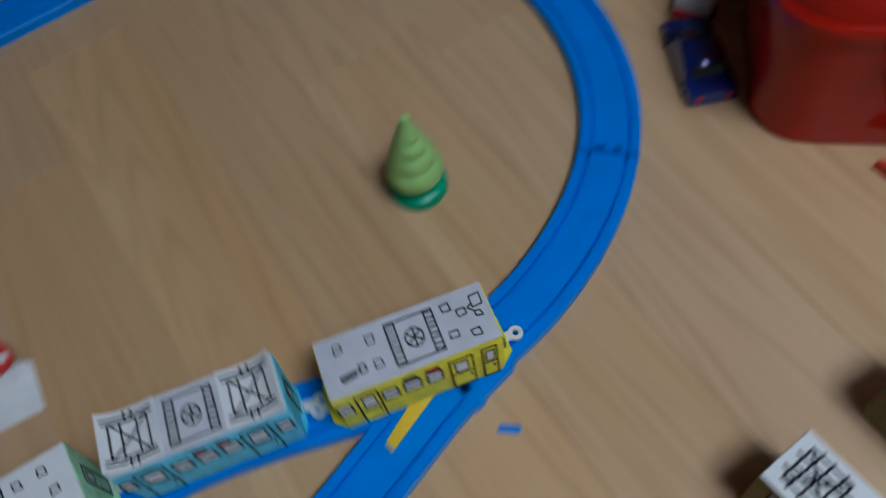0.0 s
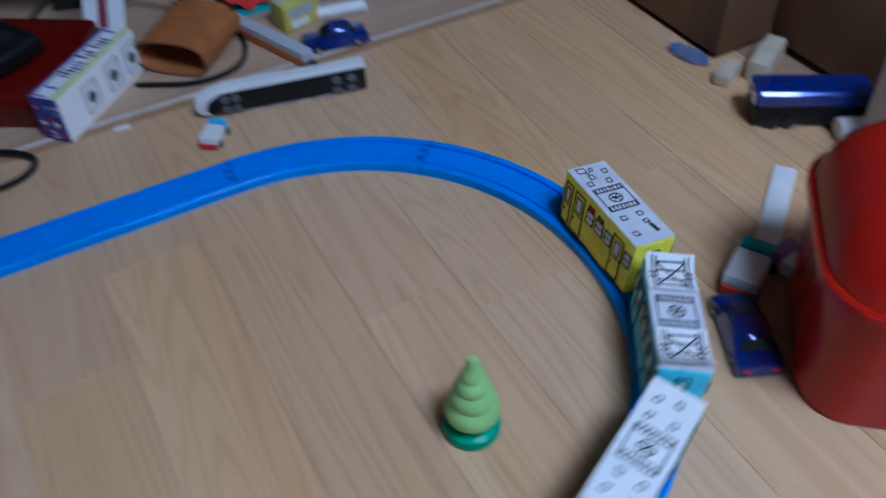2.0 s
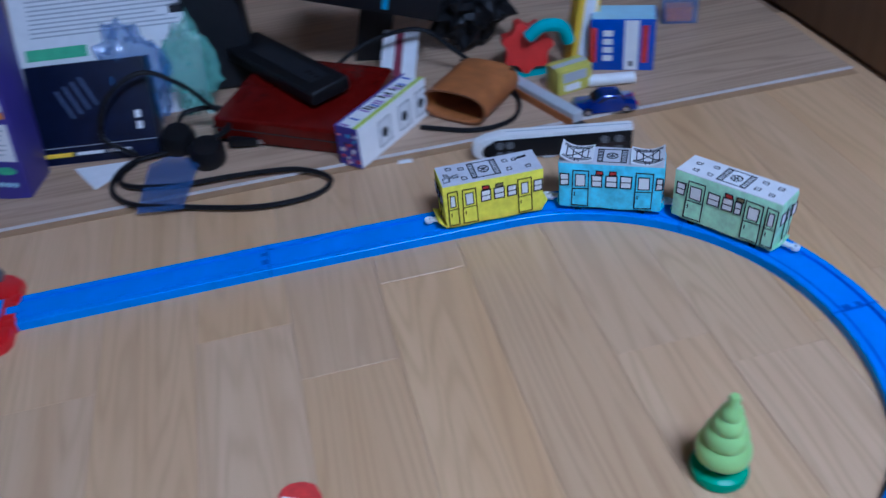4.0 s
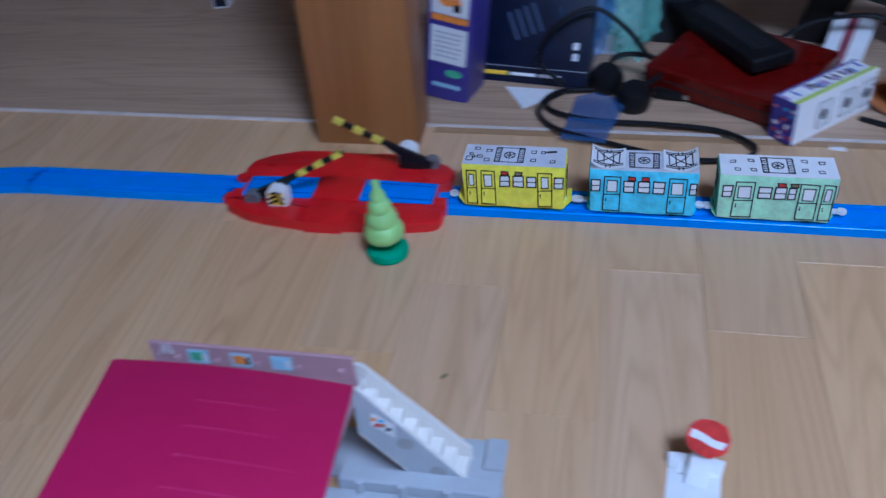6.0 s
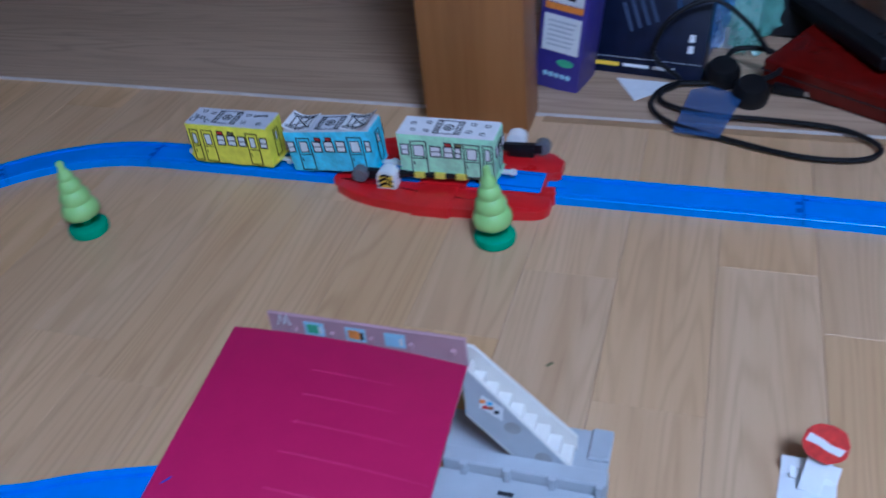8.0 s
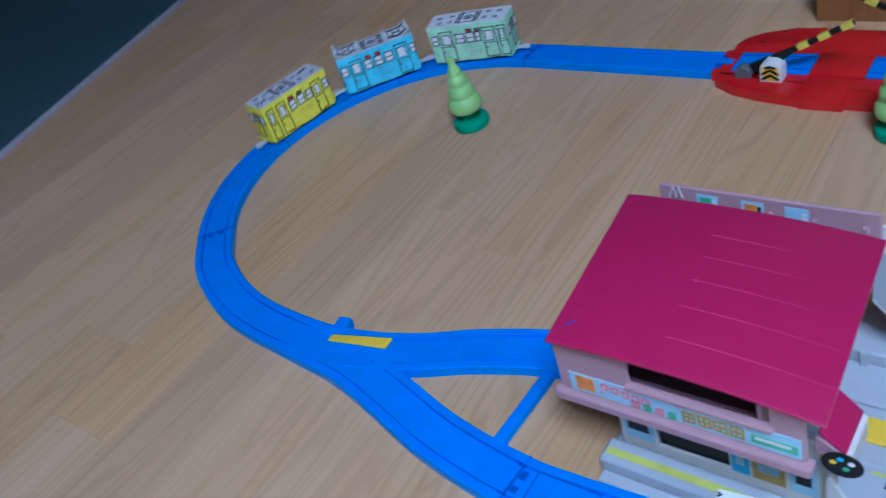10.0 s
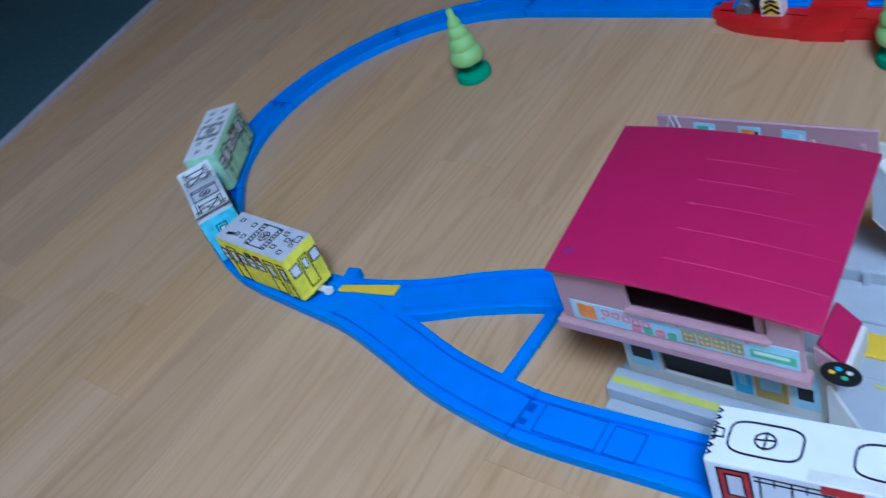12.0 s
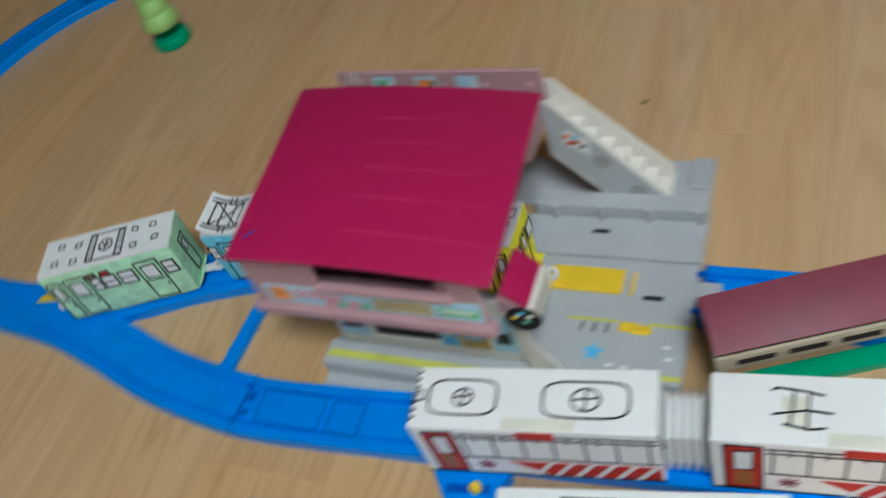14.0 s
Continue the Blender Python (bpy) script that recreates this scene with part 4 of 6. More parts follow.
part("print", plate(0.095, 0.0800, 0.112, 0.0820, lambda u, v, h: fp2(u, v, h + 0.0002)), M_white, sp)
for x, z in ((0.011, 0.0780), (0.026, 0.0870), (0.055, 0.0860), (0.091, 0.0860)):
    part("print", plate(x, z, x + 0.002, z + 0.0016, fp2), M_pinkprint, sp)

# ground floor shop front
part("shop_wall", sb(0.004, 0.028, -0.4425, -0.440, 0.0085, 0.0634), M_cream, stn)
part("shop_wall", sb(0.070, 0.126, -0.4425, -0.440, 0.0085, 0.0634), M_cream, stn)
part("shop_wall", sb(0.028, 0.070, -0.4425, -0.440, 0.0085, 0.018), M_cream, stn)
# no room behind: a black sheet paints the doorway's inner shade
part("doorway", sb(0.028, 0.070, -0.4398, -0.4385, 0.0086, 0.0634), M_black, stn, "black sheet painting the shade inside an open doorway")
for x0, x1, mt in ((0.007, 0.026, M_sticker), (0.0715, 0.0815, M_starblue), (0.083, 0.1005, M_ochre), (0.103, 0.117, M_sticker)):
    s = part("poster", plate(x0, 0.018, x1, 0.050, front_plane(-0.4426)), mt, stn, "printed shop poster sticker")
    part("print", plate(x0 + 0.003, 0.026, x1 - 0.003, 0.036, front_plane(-0.4430)), M_grayd if mt is M_sticker else M_sticker, s)
part("poster_header", plate(0.0715, 0.0505, 0.1005, 0.0565, front_plane(-0.4427)), M_redink, stn)
part("buttress", extrude_poly([(0.0, 0.0), (0.019, 0.0), (0.019, 0.004), (0.002, 0.040), (0.0, 0.040)], -0.0012, 0.0012), M_cream, stn, "", pose(0.123 - SX, -0.448 - SY, 0.0087, 90, 0, 0))

# roof: a shallow arch with thin seams
skew = lambda y: -0.0025 - 0.0065 * (y + 0.404) / 0.0635
rb = bmesh.new()
NX = 18
RX0, RX1, RY0, RY1 = -0.0160, 0.1255, -0.4675, -0.3400
bow = lambda x: 0.1120 + 0.0062 * (1 - ((x - 0.035) / 0.09) ** 2)
rows = []
for k in range(NX + 1):
    x = RX0 + (RX1 - RX0) * k / NX
    z = bow(x)
    rows.append([rb.verts.new((x - SX + skew(y) + 0.0045 * k / NX * (y - RY0) / (RY1 - RY0), y - SY, zz)) for y, zz in ((RY0, z - 0.0018), (RY0, z - 0.0004), (RY0 + 0.0012, z + 0.0002), (RY1 - 0.0012, z + 0.0002), (RY1, z - 0.0004), (RY1, z - 0.0018))])
for a, b in zip(rows, rows[1:]):
    for j in range(6):
        rb.faces.new([a[j], a[(j + 1) % 6], b[(j + 1) % 6], b[j]])
rb.faces.new(rows[0])
rb.faces.new(rows[-1][::-1])
roof = part("roof", rb, M_roof, stn, "arched crimson plastic roof with thin seams")
M_seam = mat("pale_seam", (0.56, 0.055, 0.17), 0.35)
for k, y in enumerate((-0.3665, -0.3845, -0.4035, -0.4235, -0.4460)):
    xs = [0.045 + 0.080 * j / 10 for j in range(11)]
    part("seam", tube([(x - SX + skew(y), y - SY, bow(x) + 0.0002) for x in xs], 0.00026, 6), M_seam, roof)
part("pen_mark", ink([[(-0.006, -0.4545), (-0.003, -0.4505)]], lambda u, v, h: (u - SX, v - SY, bow(u) + 0.0003 + h), 0.0011), M_boxblue, roof, "small blue pen mark")
part("gate_mark", lathe([(0, 0), (0.0012, 0), (0.001, 0.0004), (0, 0.0005)], 10), M_seam, roof, "", pose(0.045 - SX, -0.4035 - SY, bow(0.045)))

# small awning over a round sign on the side
aw = part("awning", box(0.0, 0.0165, -0.0110, 0.0175, 0, 0.0022, 0.0005), M_roof, stn, "small tilted crimson awning", pose(0.1190 - SX, -0.436 - SY, 0.0785, 0, 46, 0))
part("awning_cheek", extrude_poly([(0, 0), (0.015, -0.0117), (0.015, -0.0155), (0, -0.012)], -0.0008, 0.0008), M_pink, stn, "", pose(0.1187 - SX, -0.4485 - SY, 0.0783, 90, 0, 0))
part("balcony_box", sb(0.1188, 0.1335, -0.4455, -0.416, 0.048, 0.0640, 0.0012), M_cream, stn)
rs = part("round_sign", lathe([(0, 0), (0.0095, 0), (0.0095, 0.0008), (0, 0.0008)], 24), M_black, stn, "black oval picture sign", Matrix.Translation((0.1320 - SX, -0.4535 - SY, 0.0690)) @ Matrix.Rotation(radians(70), 4, "X") @ Matrix.Diagonal((1.0, 0.66, 1.0, 1.0)))
for x, y, mt in ((-0.004, 0.001, M_ylw), (0.002, -0.002, M_greenprint), (0.004, 0.003, M_white), (-0.001, 0.0045, M_starblue)):
    part("print", lathe([(0, 0), (0.0016, 0), (0.0016, 0.0003), (0, 0.0003)], 10), mt, rs, "", pose(x, y, 0.0009))

# stairs
N = 8
TX0, TX1, TZ0, TZ1 = 0.1105, 0.1745, 0.071, 0.006
for k in range(N):
    f0, f1 = k / N, (k + 1) / N
    part("step", sb(TX0 + (TX1 - TX0) * f0, TX0 + (TX1 - TX0) * f1 + 0.0008, -0.3195, -0.3005, TZ0 + (TZ1 - TZ0) * f1 - 0.004, TZ0 + (TZ1 - TZ0) * f1 + 0.0045, 0.0005), M_cream, stn)
part("landing", sb(0.1103, 0.1120, -0.3195, -0.3005, 0.064, 0.077, 0.0004), M_cream, stn)
par = extrude_poly([(0.1060 - SX, 0.086), (0.1110 - SX, 0.086), (0.1765 - SX, 0.017), (0.1765 - SX, 0.005), (0.163 - SX, 0.005), (0.1060 - SX, 0.062)], -0.0012, 0.0012)
part("stair_parapet", par, M_cream, stn, "", pose(0, -0.2985 - SY, 0, 90, 0, 0))
stg = extrude_poly([(0.1135 - SX, 0.090), (0.1165 - SX, 0.090), (0.1800 - SX, 0.0135), (0.1800 - SX, 0.0050), (0.1520 - SX, 0.0050), (0.1135 - SX, 0.050)], -0.0011, 0.0011)
st = part("stringer", stg, M_grey, stn, "", pose(-0.003, -0.3206 - SY, -0.006 + 0.0045, 90, 0, 0))
part("stringer_trim", tube([(0.1135 - SX, -0.3206 - SY, 0.0890), (0.1775 - SX, -0.3206 - SY, 0.0115)], 0.0013, 8), M_cream, stn)
part("stringer_trim", tube([(0.1105 - SX, -0.3206 - SY, 0.0490), (0.1490 - SX, -0.3206 - SY, 0.0052)], 0.0013, 8), M_cream, stn)
pic = part("picture_sticker", extrude_poly([(0.1225 - SX, 0.058), (0.1245 - SX, 0.069), (0.138 - SX, 0.060), (0.137 - SX, 0.048)], 0, 0.0002), M_paper, stn, "small picture sticker of a toy face", pose(-0.003, -0.3219 - SY, 0, 90, 0, 0))
for x, z, mt in ((0.125, 0.0635, M_orange), (0.130, 0.0585, M_leather), (0.1335, 0.0555, M_grayd), (0.1295, 0.0625, M_starblue), (0.1265, 0.0585, M_redink)):
    part("print", plate(x - 0.0016, z - 0.0014, x + 0.0016, z + 0.0014, lambda u, v, h: (u - SX, v, 0.0003 + h)), mt, pic)
for x, z in ((0.142, 0.043), (0.161, 0.019)):
    part("stain", lathe([(0, 0), (0.0055, 0), (0.005, 0.0002), (0, 0.0002)], 18), mat("scuffed_grey", (0.36, 0.35, 0.34), 0.6), stn, "", Matrix.Translation((x - SX - 0.002, -0.3219 - SY, z)) @ Matrix.Rotation(radians(90), 4, "X"))

# ---------- no-entry sign made of paper ----------
sg = thing("paper_sign", pose(0.3185, -0.285, 0, 0, 0, -6), "hand-made red and white no-entry paper sign on white stand", "toy sign")
part("foot", box(-0.0165, 0.0165, -0.026, 0.008, 0.0, 0.0012), M_paper, sg)
part("folded_foot", box(-0.012, 0.013, -0.006, 0.008, 0, 0.001), M_paper, sg, "", pose(0, 0.0, 0.004, 22, 4, 6))
part("stem", box(-0.0065, 0.0065, -0.0008, 0.0008, 0.0, 0.033), M_paper, sg, "", pose(0.0005, -0.013, 0.0016, -34, 9, 0))
for s_ in (-1, 1):
    part("side_flap", box(-0.006, 0.006, -0.0005, 0.0005, 0.0, 0.011), M_paper, sg, "", pose(s_ * 0.0105, -0.002, 0.0014, -28, s_ * 6, 0))
dr = random.Random(4)
dpts = [(0.0136 * math.cos(radians(a)) * dr.uniform(0.95, 1.05), 0.0124 * math.sin(radians(a)) * dr.uniform(0.95, 1.05)) for a in range(0, 360, 18)]
dk = part("disc", extrude_poly(dpts, 0, 0.0012), M_redink, sg, "red crayon paper disc", pose(0.005, 0.001, 0.032, 60, 14, 0))
part("white_bar", extrude_poly([(-0.0118, -0.0020), (-0.004, -0.0024), (0.002, -0.0040), (0.0100, -0.0045), (0.0112, 0.0006), (0.003, 0.0004), (-0.003, 0.0022), (-0.0112, 0.0034)], 0.0012, 0.0015), M_paper, dk)

# ---------- white card tram ----------


M_tape = mat("yellowed_tape", (0.78, 0.76, 0.64), 0.3)


def card_tram(name, m, L, label, drawn):
    W, H = 0.0168, 0.055
    c = thing(name, m, label, "toy train", "white card trams")
    part("body", box(-L / 2, L / 2, -W, W, 0.009, H, 0.0006, 1), M_card, c)
    top = lambda u, v, h: (u, v, H + h)
    sd = lambda u, v, h: (u, -W - h, v)
    en = lambda u, v, h: (-L / 2 - h, u, v)
    if drawn == "ovals":
        for x0, x1, r in ((-0.050, -0.016, 0.0065), (0.006, 0.046, 0.009)):
            hw, cx = (x1 - x0) / 2, (x0 + x1) / 2
            loop = [(cx + hw * math.copysign(abs(math.cos(q)) ** 0.5, math.cos(q)), 0.0095 * math.copysign(abs(math.sin(q)) ** 0.5, math.sin(q))) for q in [2 * math.pi * k / 28 for k in range(29)]]
            part("hatch_drawing", ink([loop], top, 0.0011), M_ink, c)
            pen("fan_stroke", [ring(cx, 0, r * 0.75, r * 0.55 + 0.001), [(cx - r * 0.6, 0), (cx + r * 0.6, 0.001)], [(cx, -0.005), (cx, 0.005)]], top, 0.0010, c)
        part("lamp_drawing", ink([rect(-0.0565, -0.002, -0.0525, 0.003)], top, 0.0009), M_ink, c)
        for k in range(7):
            y = -0.013 + k * 0.0042
            part("front_lettering", ink([[(-L / 2 + 0.0008, y), (-L / 2 + 0.0022, y + 0.0012), (-L / 2 + 0.0006, y + 0.0022)]], top, 0.0010), M_ink, c)
    elif drawn == "grid":
        pen("fan_stroke", [rect(-0.032, -0.010, 0.004, 0.012), ring(-0.014, 0.001, 0.006, 0.0055), [(-0.018, -0.003), (-0.010, 0.005)], [(-0.018, 0.005), (-0.010, -0.003)], [(-0.029, -0.003), (-0.029, 0.006)], [(-0.026, -0.003), (-0.026, 0.006)], [(-0.029, 0.0015), (-0.026, 0.0015)], rect(-0.004, -0.004, 0.0, 0.004)], top, 0.0010, c)
        part("lamp_drawing", ink([rect(-0.0565, -0.002, -0.0525, 0.003)], top, 0.0009), M_ink, c)
        pen("hatch_stroke", [[(0.012, -0.008), (0.012, 0.010)], [(0.016, -0.008), (0.016, 0.010)], [(0.020, 0.011), (0.050, 0.011)], [(0.020, -0.009), (0.050, -0.009)], [(0.022, 0.011), (0.022, -0.009)]], top, 0.0011, c)
    else:
        pen("pantograph_stroke", [[(-0.018, 0.0085), (-0.016, 0.0100), (-0.004, 0.0085), (0.002, 0.0070)], [(-0.014, -0.0075), (-0.004, -0.0095), (0.002, -0.0085)], [(-0.009, 0.0095), (-0.0115, -0.0085)], [(-0.003, 0.0080), (-0.005, -0.0090)], [(-0.018, -0.003), (-0.004, -0.0005), (0.005, -0.0015)]], lambda u, v, h: top(u - 0.015, v, h), 0.0011, c)
        part("sticky_tape", plate(-0.029, -0.010, -0.018, 0.006, top), M_tape, c, "yellowed sticky tape")
    part("sticky_tape", plate(-0.012, -W + 0.0005, 0.022, -W + 0.0065, top, 0.0002), M_tape, c, "yellowed sticky tape")
    for u in (-W + 0.004, 0.002):
        part("end_window", ink([rect(u, 0.022, u + 0.011, 0.048)], en, 0.0010), M_ink, c)
    # pen-drawn side
    d = part("door", plate(-L / 2 + 0.006, 0.012, -L / 2 + 0.021, 0.051, sd), M_redink, c, "red pen-coloured door")
    part("outline", ink([rect(-L / 2 + 0.006, 0.012, -L / 2 + 0.021, 0.051)], sd, 0.0011, 0.0004), M_ink, d)
    part("pane", plate(-L / 2 + 0.0095, 0.030, -L / 2 + 0.0175, 0.047, sd, 0.0004), M_paper, d)
    part("pane_outline", ink([rect(-L / 2 + 0.0095, 0.030, -L / 2 + 0.0175, 0.047)], sd, 0.0009, 0.0006), M_ink, d)
    part("panel", plate(-L / 2 + 0.0095, 0.015, -L / 2 + 0.0175, 0.028, sd, 0.0004), M_leather, d)
    x = -L / 2 + 0.023
    part("window_line", ink([[(x, 0.046), (L / 2 - 0.001, 0.046)], [(x, 0.0495), (L / 2 - 0.001, 0.0495)], [(x, 0.027), (L / 2 - 0.001, 0.027)]], sd, 0.0009), M_ink, c)
    xx = x + 0.002
    while xx < L / 2 - 0.004:
        part("window_post", ink([[(xx, 0.027), (xx + 0.0005, 0.0495)]], sd, 0.0010), M_ink, c)
        part("window_sash", ink([[(xx + 0.007, 0.0435), (xx + 0.0072, 0.0495)]], sd, 0.0008), M_ink, c)
        xx += 0.0145
    part("board", plate(-0.006, 0.0475, 0.012, 0.0535, sd, 0.0004), M_redink, c)
    stp = part("stripe_band", extrude_poly([(-0.014, 0.024), (L / 2 - 0.001, 0.024), (L / 2 - 0.001, 0.0115), (0.004, 0.0115)], 0, 0.0003), M_redink, c, "red band with white slanted stripes", pose(0, -W, 0, 90, 0, 0))
    for k in range(6):
        xs = -0.004 + k * 0.0098
        part("stripe", plate(0, 0, 0.0032, 0.0125, lambda u, v, h, xs=xs: (xs + u + v * 0.7, 0.0115 + v, 0.0004 + h)), M_paper, stp)
    sl = []
    for k in range(8):
        q = k * math.pi / 4
        sl.append([(-L / 2 + 0.032, 0.0195), (-L / 2 + 0.032 + 0.0042 * math.cos(q), 0.0195 + 0.0042 * math.sin(q))])
    part("flower_drawing", ink(sl, sd, 0.0012), M_maroon, c)
    part("base_line", ink([[(-L / 2, 0.0105), (L / 2, 0.0105)]], sd, 0.0012), M_ink, c)
    part("chassis", box(-L / 2 + 0.01, L / 2 - 0.01, -0.011, 0.011, 0.0085, 0.0125, 0.0006, 1), M_black, c)
    return c


card_tram("card_tram", pose(0.1415, -0.4885, 0, 0, 0, 7.5), 0.117, "white card tram with red striped side and ovals drawn on top", "ovals")
card_tram("card_tram", pose(0.2795, -0.4730, 0, 0, 0, 5.5), 0.117, "white card tram with red door and pantograph drawn on its roof", "panto")
card_tram("card_tram", pose(0.2000, -0.5400, 0, 0, 0, 9.5), 0.120, "white card tram standing on the spur rail, roof drawn in pen", "grid")
# paper bellows between the first two
bl = bmesh.new()
NB = 10
rows = []
for k in range(NB + 1):
    s = 1.0 if k % 2 else 0.72
    x = -0.010 + 0.020 * k / NB
    rows.append([bl.verts.new((x, y * s, 0.0295 + z * s)) for y, z in ((-0.0135, -0.0155), (0.0135, -0.0155), (0.0135, 0.0155), (-0.0135, 0.0155))])
for a, b in zip(rows, rows[1:]):
    for j in range(4):
        bl.faces.new([a[j], a[(j + 1) % 4], b[(j + 1) % 4], b[j]])
bl.faces.new(rows[0])
bl.faces.new(rows[-1][::-1])
solid("paper_bellows", bl, M_paper, pose(0.2100, -0.4795, 0, 0, 0, 7), "folded white paper bellows joining two card trams", "toy part", smooth=False)

# spur rail and the switch lever box beside the trams
spur = line(-0.008, -0.5665, 0.215, -0.5310, 6)
rail_thing(spur, "straight bright blue plastic spur rail on the floor")
lev = thing("switch_lever", pose(0.106, -0.5155, 0, 0, 0, 8), "blue plastic switch lever box with small yellow knob", "toy rail")
part("housing", extrude_poly([(-0.020, 0.006), (0.022, 0.006), (0.013, -0.0105), (-0.011, -0.0105)], 0, 0.0085, 0.001), M_rail, lev)
part("slot", plate(-0.011, -0.006, 0.012, -0.001, lambda u, v, h: (u, v, 0.0086 + h)), M_joint, lev)
part("knob", lathe([(0, 0.0086), (0.003, 0.0086), (0.003, 0.012), (0.0022, 0.013), (0, 0.013)], 16), M_ylw, lev, "yellow knob", pose(0.005, -0.0035, 0))
# raised plates on the rail next to the trams
sp_ = thing("stop_rail_plate", pose(-0.012, -0.4925, 0, 0, 0, 1), "raised blue rectangle plate moulded on the rail", "toy rail")
fr_ = box(-0.021, 0.021, -0.0105, 0.0105, 0.0074, 0.0080, 0.0003, 1)
part("plate", fr_, M_rail, sp_)
part("outline", ink([rect(-0.021, -0.0105, 0.021, 0.0105, 0)], lambda u, v, h: (u, v, 0.0080 + h), 0.0008), M_joint, sp_)
part("outline", ink([rect(0.026, -0.010, 0.046, 0.010, 0)], lambda u, v, h: (u, v, 0.0075 + h), 0.0010), M_joint, sp_)

# ---------- maroon-roofed shed ----------
sh = thing("toy_shed", pose(0.2645, -0.411, 0, 0, 0, 23), "toy shed with maroon roof, beige eaves and green base", "toy building")
part("base", box(-0.055, 0.062, -0.0150, -0.004, 0, 0.006, 0.001), M_base, sh, "green plastic base")
part("back_wall", box(-0.050, 0.070, 0.0055, 0.0075, 0.009, 0.046), M_dgreen, sh)
part("end_wall", box(-0.053, -0.051, -0.010, 0.0075, 0.006, 0.040), M_base, sh)
part("end_wall", box(0.070, 0.072, -0.010, 0.0075, 0.009, 0.040), M_base, sh)
rf = box(-0.056, 0.076, -0.0150, 0.0150, 0.0, 0.0028, 0.0008)
r2 = part("roof", rf, M_maroon, sh, "maroon ribbed roof", pose(0, 0.0, 0.046, 20, 0, 0))
for k in range(22):
    xx = -0.052 + k * 0.0058
    part("rib", box(xx, xx + 0.0007, -0.0146, 0.0146, 0.0028, 0.0031), M_maroon, r2)
ev = part("eaves_board", box(-0.056, 0.076, -0.0158, -0.0140, 0.030, 0.0405, 0.0004), M_beige, sh, "beige eaves board with slots")
for k in range(5):
    part("slot", box(-0.046 + k * 0.024, -0.028 + k * 0.024, -0.0162, -0.0157, 0.0335, 0.0372), M_dark, ev)
# dark green shed in front of the spur
gs = thing("toy_shed", pose(0.050, -0.588, 0, 0, 0, 13.5), "toy shed with plain dark green roof", "toy building")
part("wall", box(-0.034, 0.042, -0.018, 0.0100, 0, 0.022, 0.001), M_beige, gs)
gr = extrude_poly([(-0.026, 0.018), (0.026, 0.018), (0.006, 0.034), (-0.006, 0.034)], -0.042, 0.050)
part("roof", gr, M_dgreen, gs, "", Matrix.Rotation(radians(90), 4, "Z") @ Matrix.Rotation(radians(90), 4, "X"))

# ---------- red storage box ----------
rbx = thing("red_storage_box", pose(0.7637, -0.417, 0, 0, 0, -40.5), "glossy red plastic storage box with domed lid and black handle", "storage box")


def rounded(w, d, r, inset, n=7):
    x0, x1, y0, y1 = inset, w - inset, inset, d - inset
    out = []
    for cx, cy, a0 in ((x1 - r, y1 - r, 0), (x0 + r, y1 - r, 90), (x0 + r, y0 + r, 180), (x1 - r, y0 + r, 270)):
        out += [(cx + r * math.cos(radians(a0 + 90 * k / n)), cy + r * math.sin(radians(a0 + 90 * k / n))) for k in range(n + 1)]
    return out


def stack(levels, w=0.20, d=0.140):
    b = bmesh.new()
    rows = [[b.verts.new((x, y, z)) for x, y in rounded(w, d, r, ins)] for z, ins, r in levels]
    n = len(rows[0])
    for a, c in zip(rows, rows[1:]):
        for k in range(n):
            b.faces.new([a[k], a[(k + 1) % n], c[(k + 1) % n], c[k]])
    b.faces.new(rows[0][::-1])
    b.faces.new(rows[-1])
    return b


part("tub", stack([(0.0, 0.006, 0.030), (0.002, 0.0035, 0.032), (0.05, 0.0008, 0.034), (0.103, -0.003, 0.036)]), M_redbox, rbx)
part("rim", stack([(0.1035, -0.007, 0.040), (0.1045, -0.0085, 0.041), (0.110, -0.0085, 0.041), (0.1115, -0.007, 0.040)]), M_redbox, rbx)
part("lid", stack([(0.1116, -0.005, 0.039), (0.119, -0.004, 0.039), (0.134, 0.001, 0.037), (0.149, 0.011, 0.034), (0.1580, 0.023, 0.032), (0.1620, 0.034, 0.028), (0.1635, 0.044, 0.022)]), M_redbox, rbx)
part("latch", box(0.058, 0.094, -0.0125, -0.0060, 0.088, 0.1068, 0.002), M_redbox, rbx)
hp = smooth_line([(0.050, 0.080, 0.160), (0.052, 0.072, 0.167), (0.064, 0.054, 0.169), (0.095, 0.043, 0.169), (0.124, 0.050, 0.169), (0.140, 0.070, 0.167), (0.143, 0.080, 0.160)], 6)
part("handle", tube(hp, 0.0042, 10), M_black, rbx, "black curved carrying handle")
lb = part("label", box(0.048, 0.152, 0.0815, 0.0985, 0, 0.0006), M_paper, rbx, "colourful printed label strip", pose(0, 0, 0.1638))
pr = random.Random(5)
for k in range(15):
    x = 0.042 + k * 0.0066
    part("print", plate(x + 0.008, 0.0825, x + 0.0135, 0.0825 + pr.uniform(0.006, 0.0145), lambda u, v, h: (u, v, 0.0006 + h)), pr.choice([M_orange, M_pinkprint, M_sticker, M_lilac, M_ylw]), lb)

# ---------- toy cars ----------


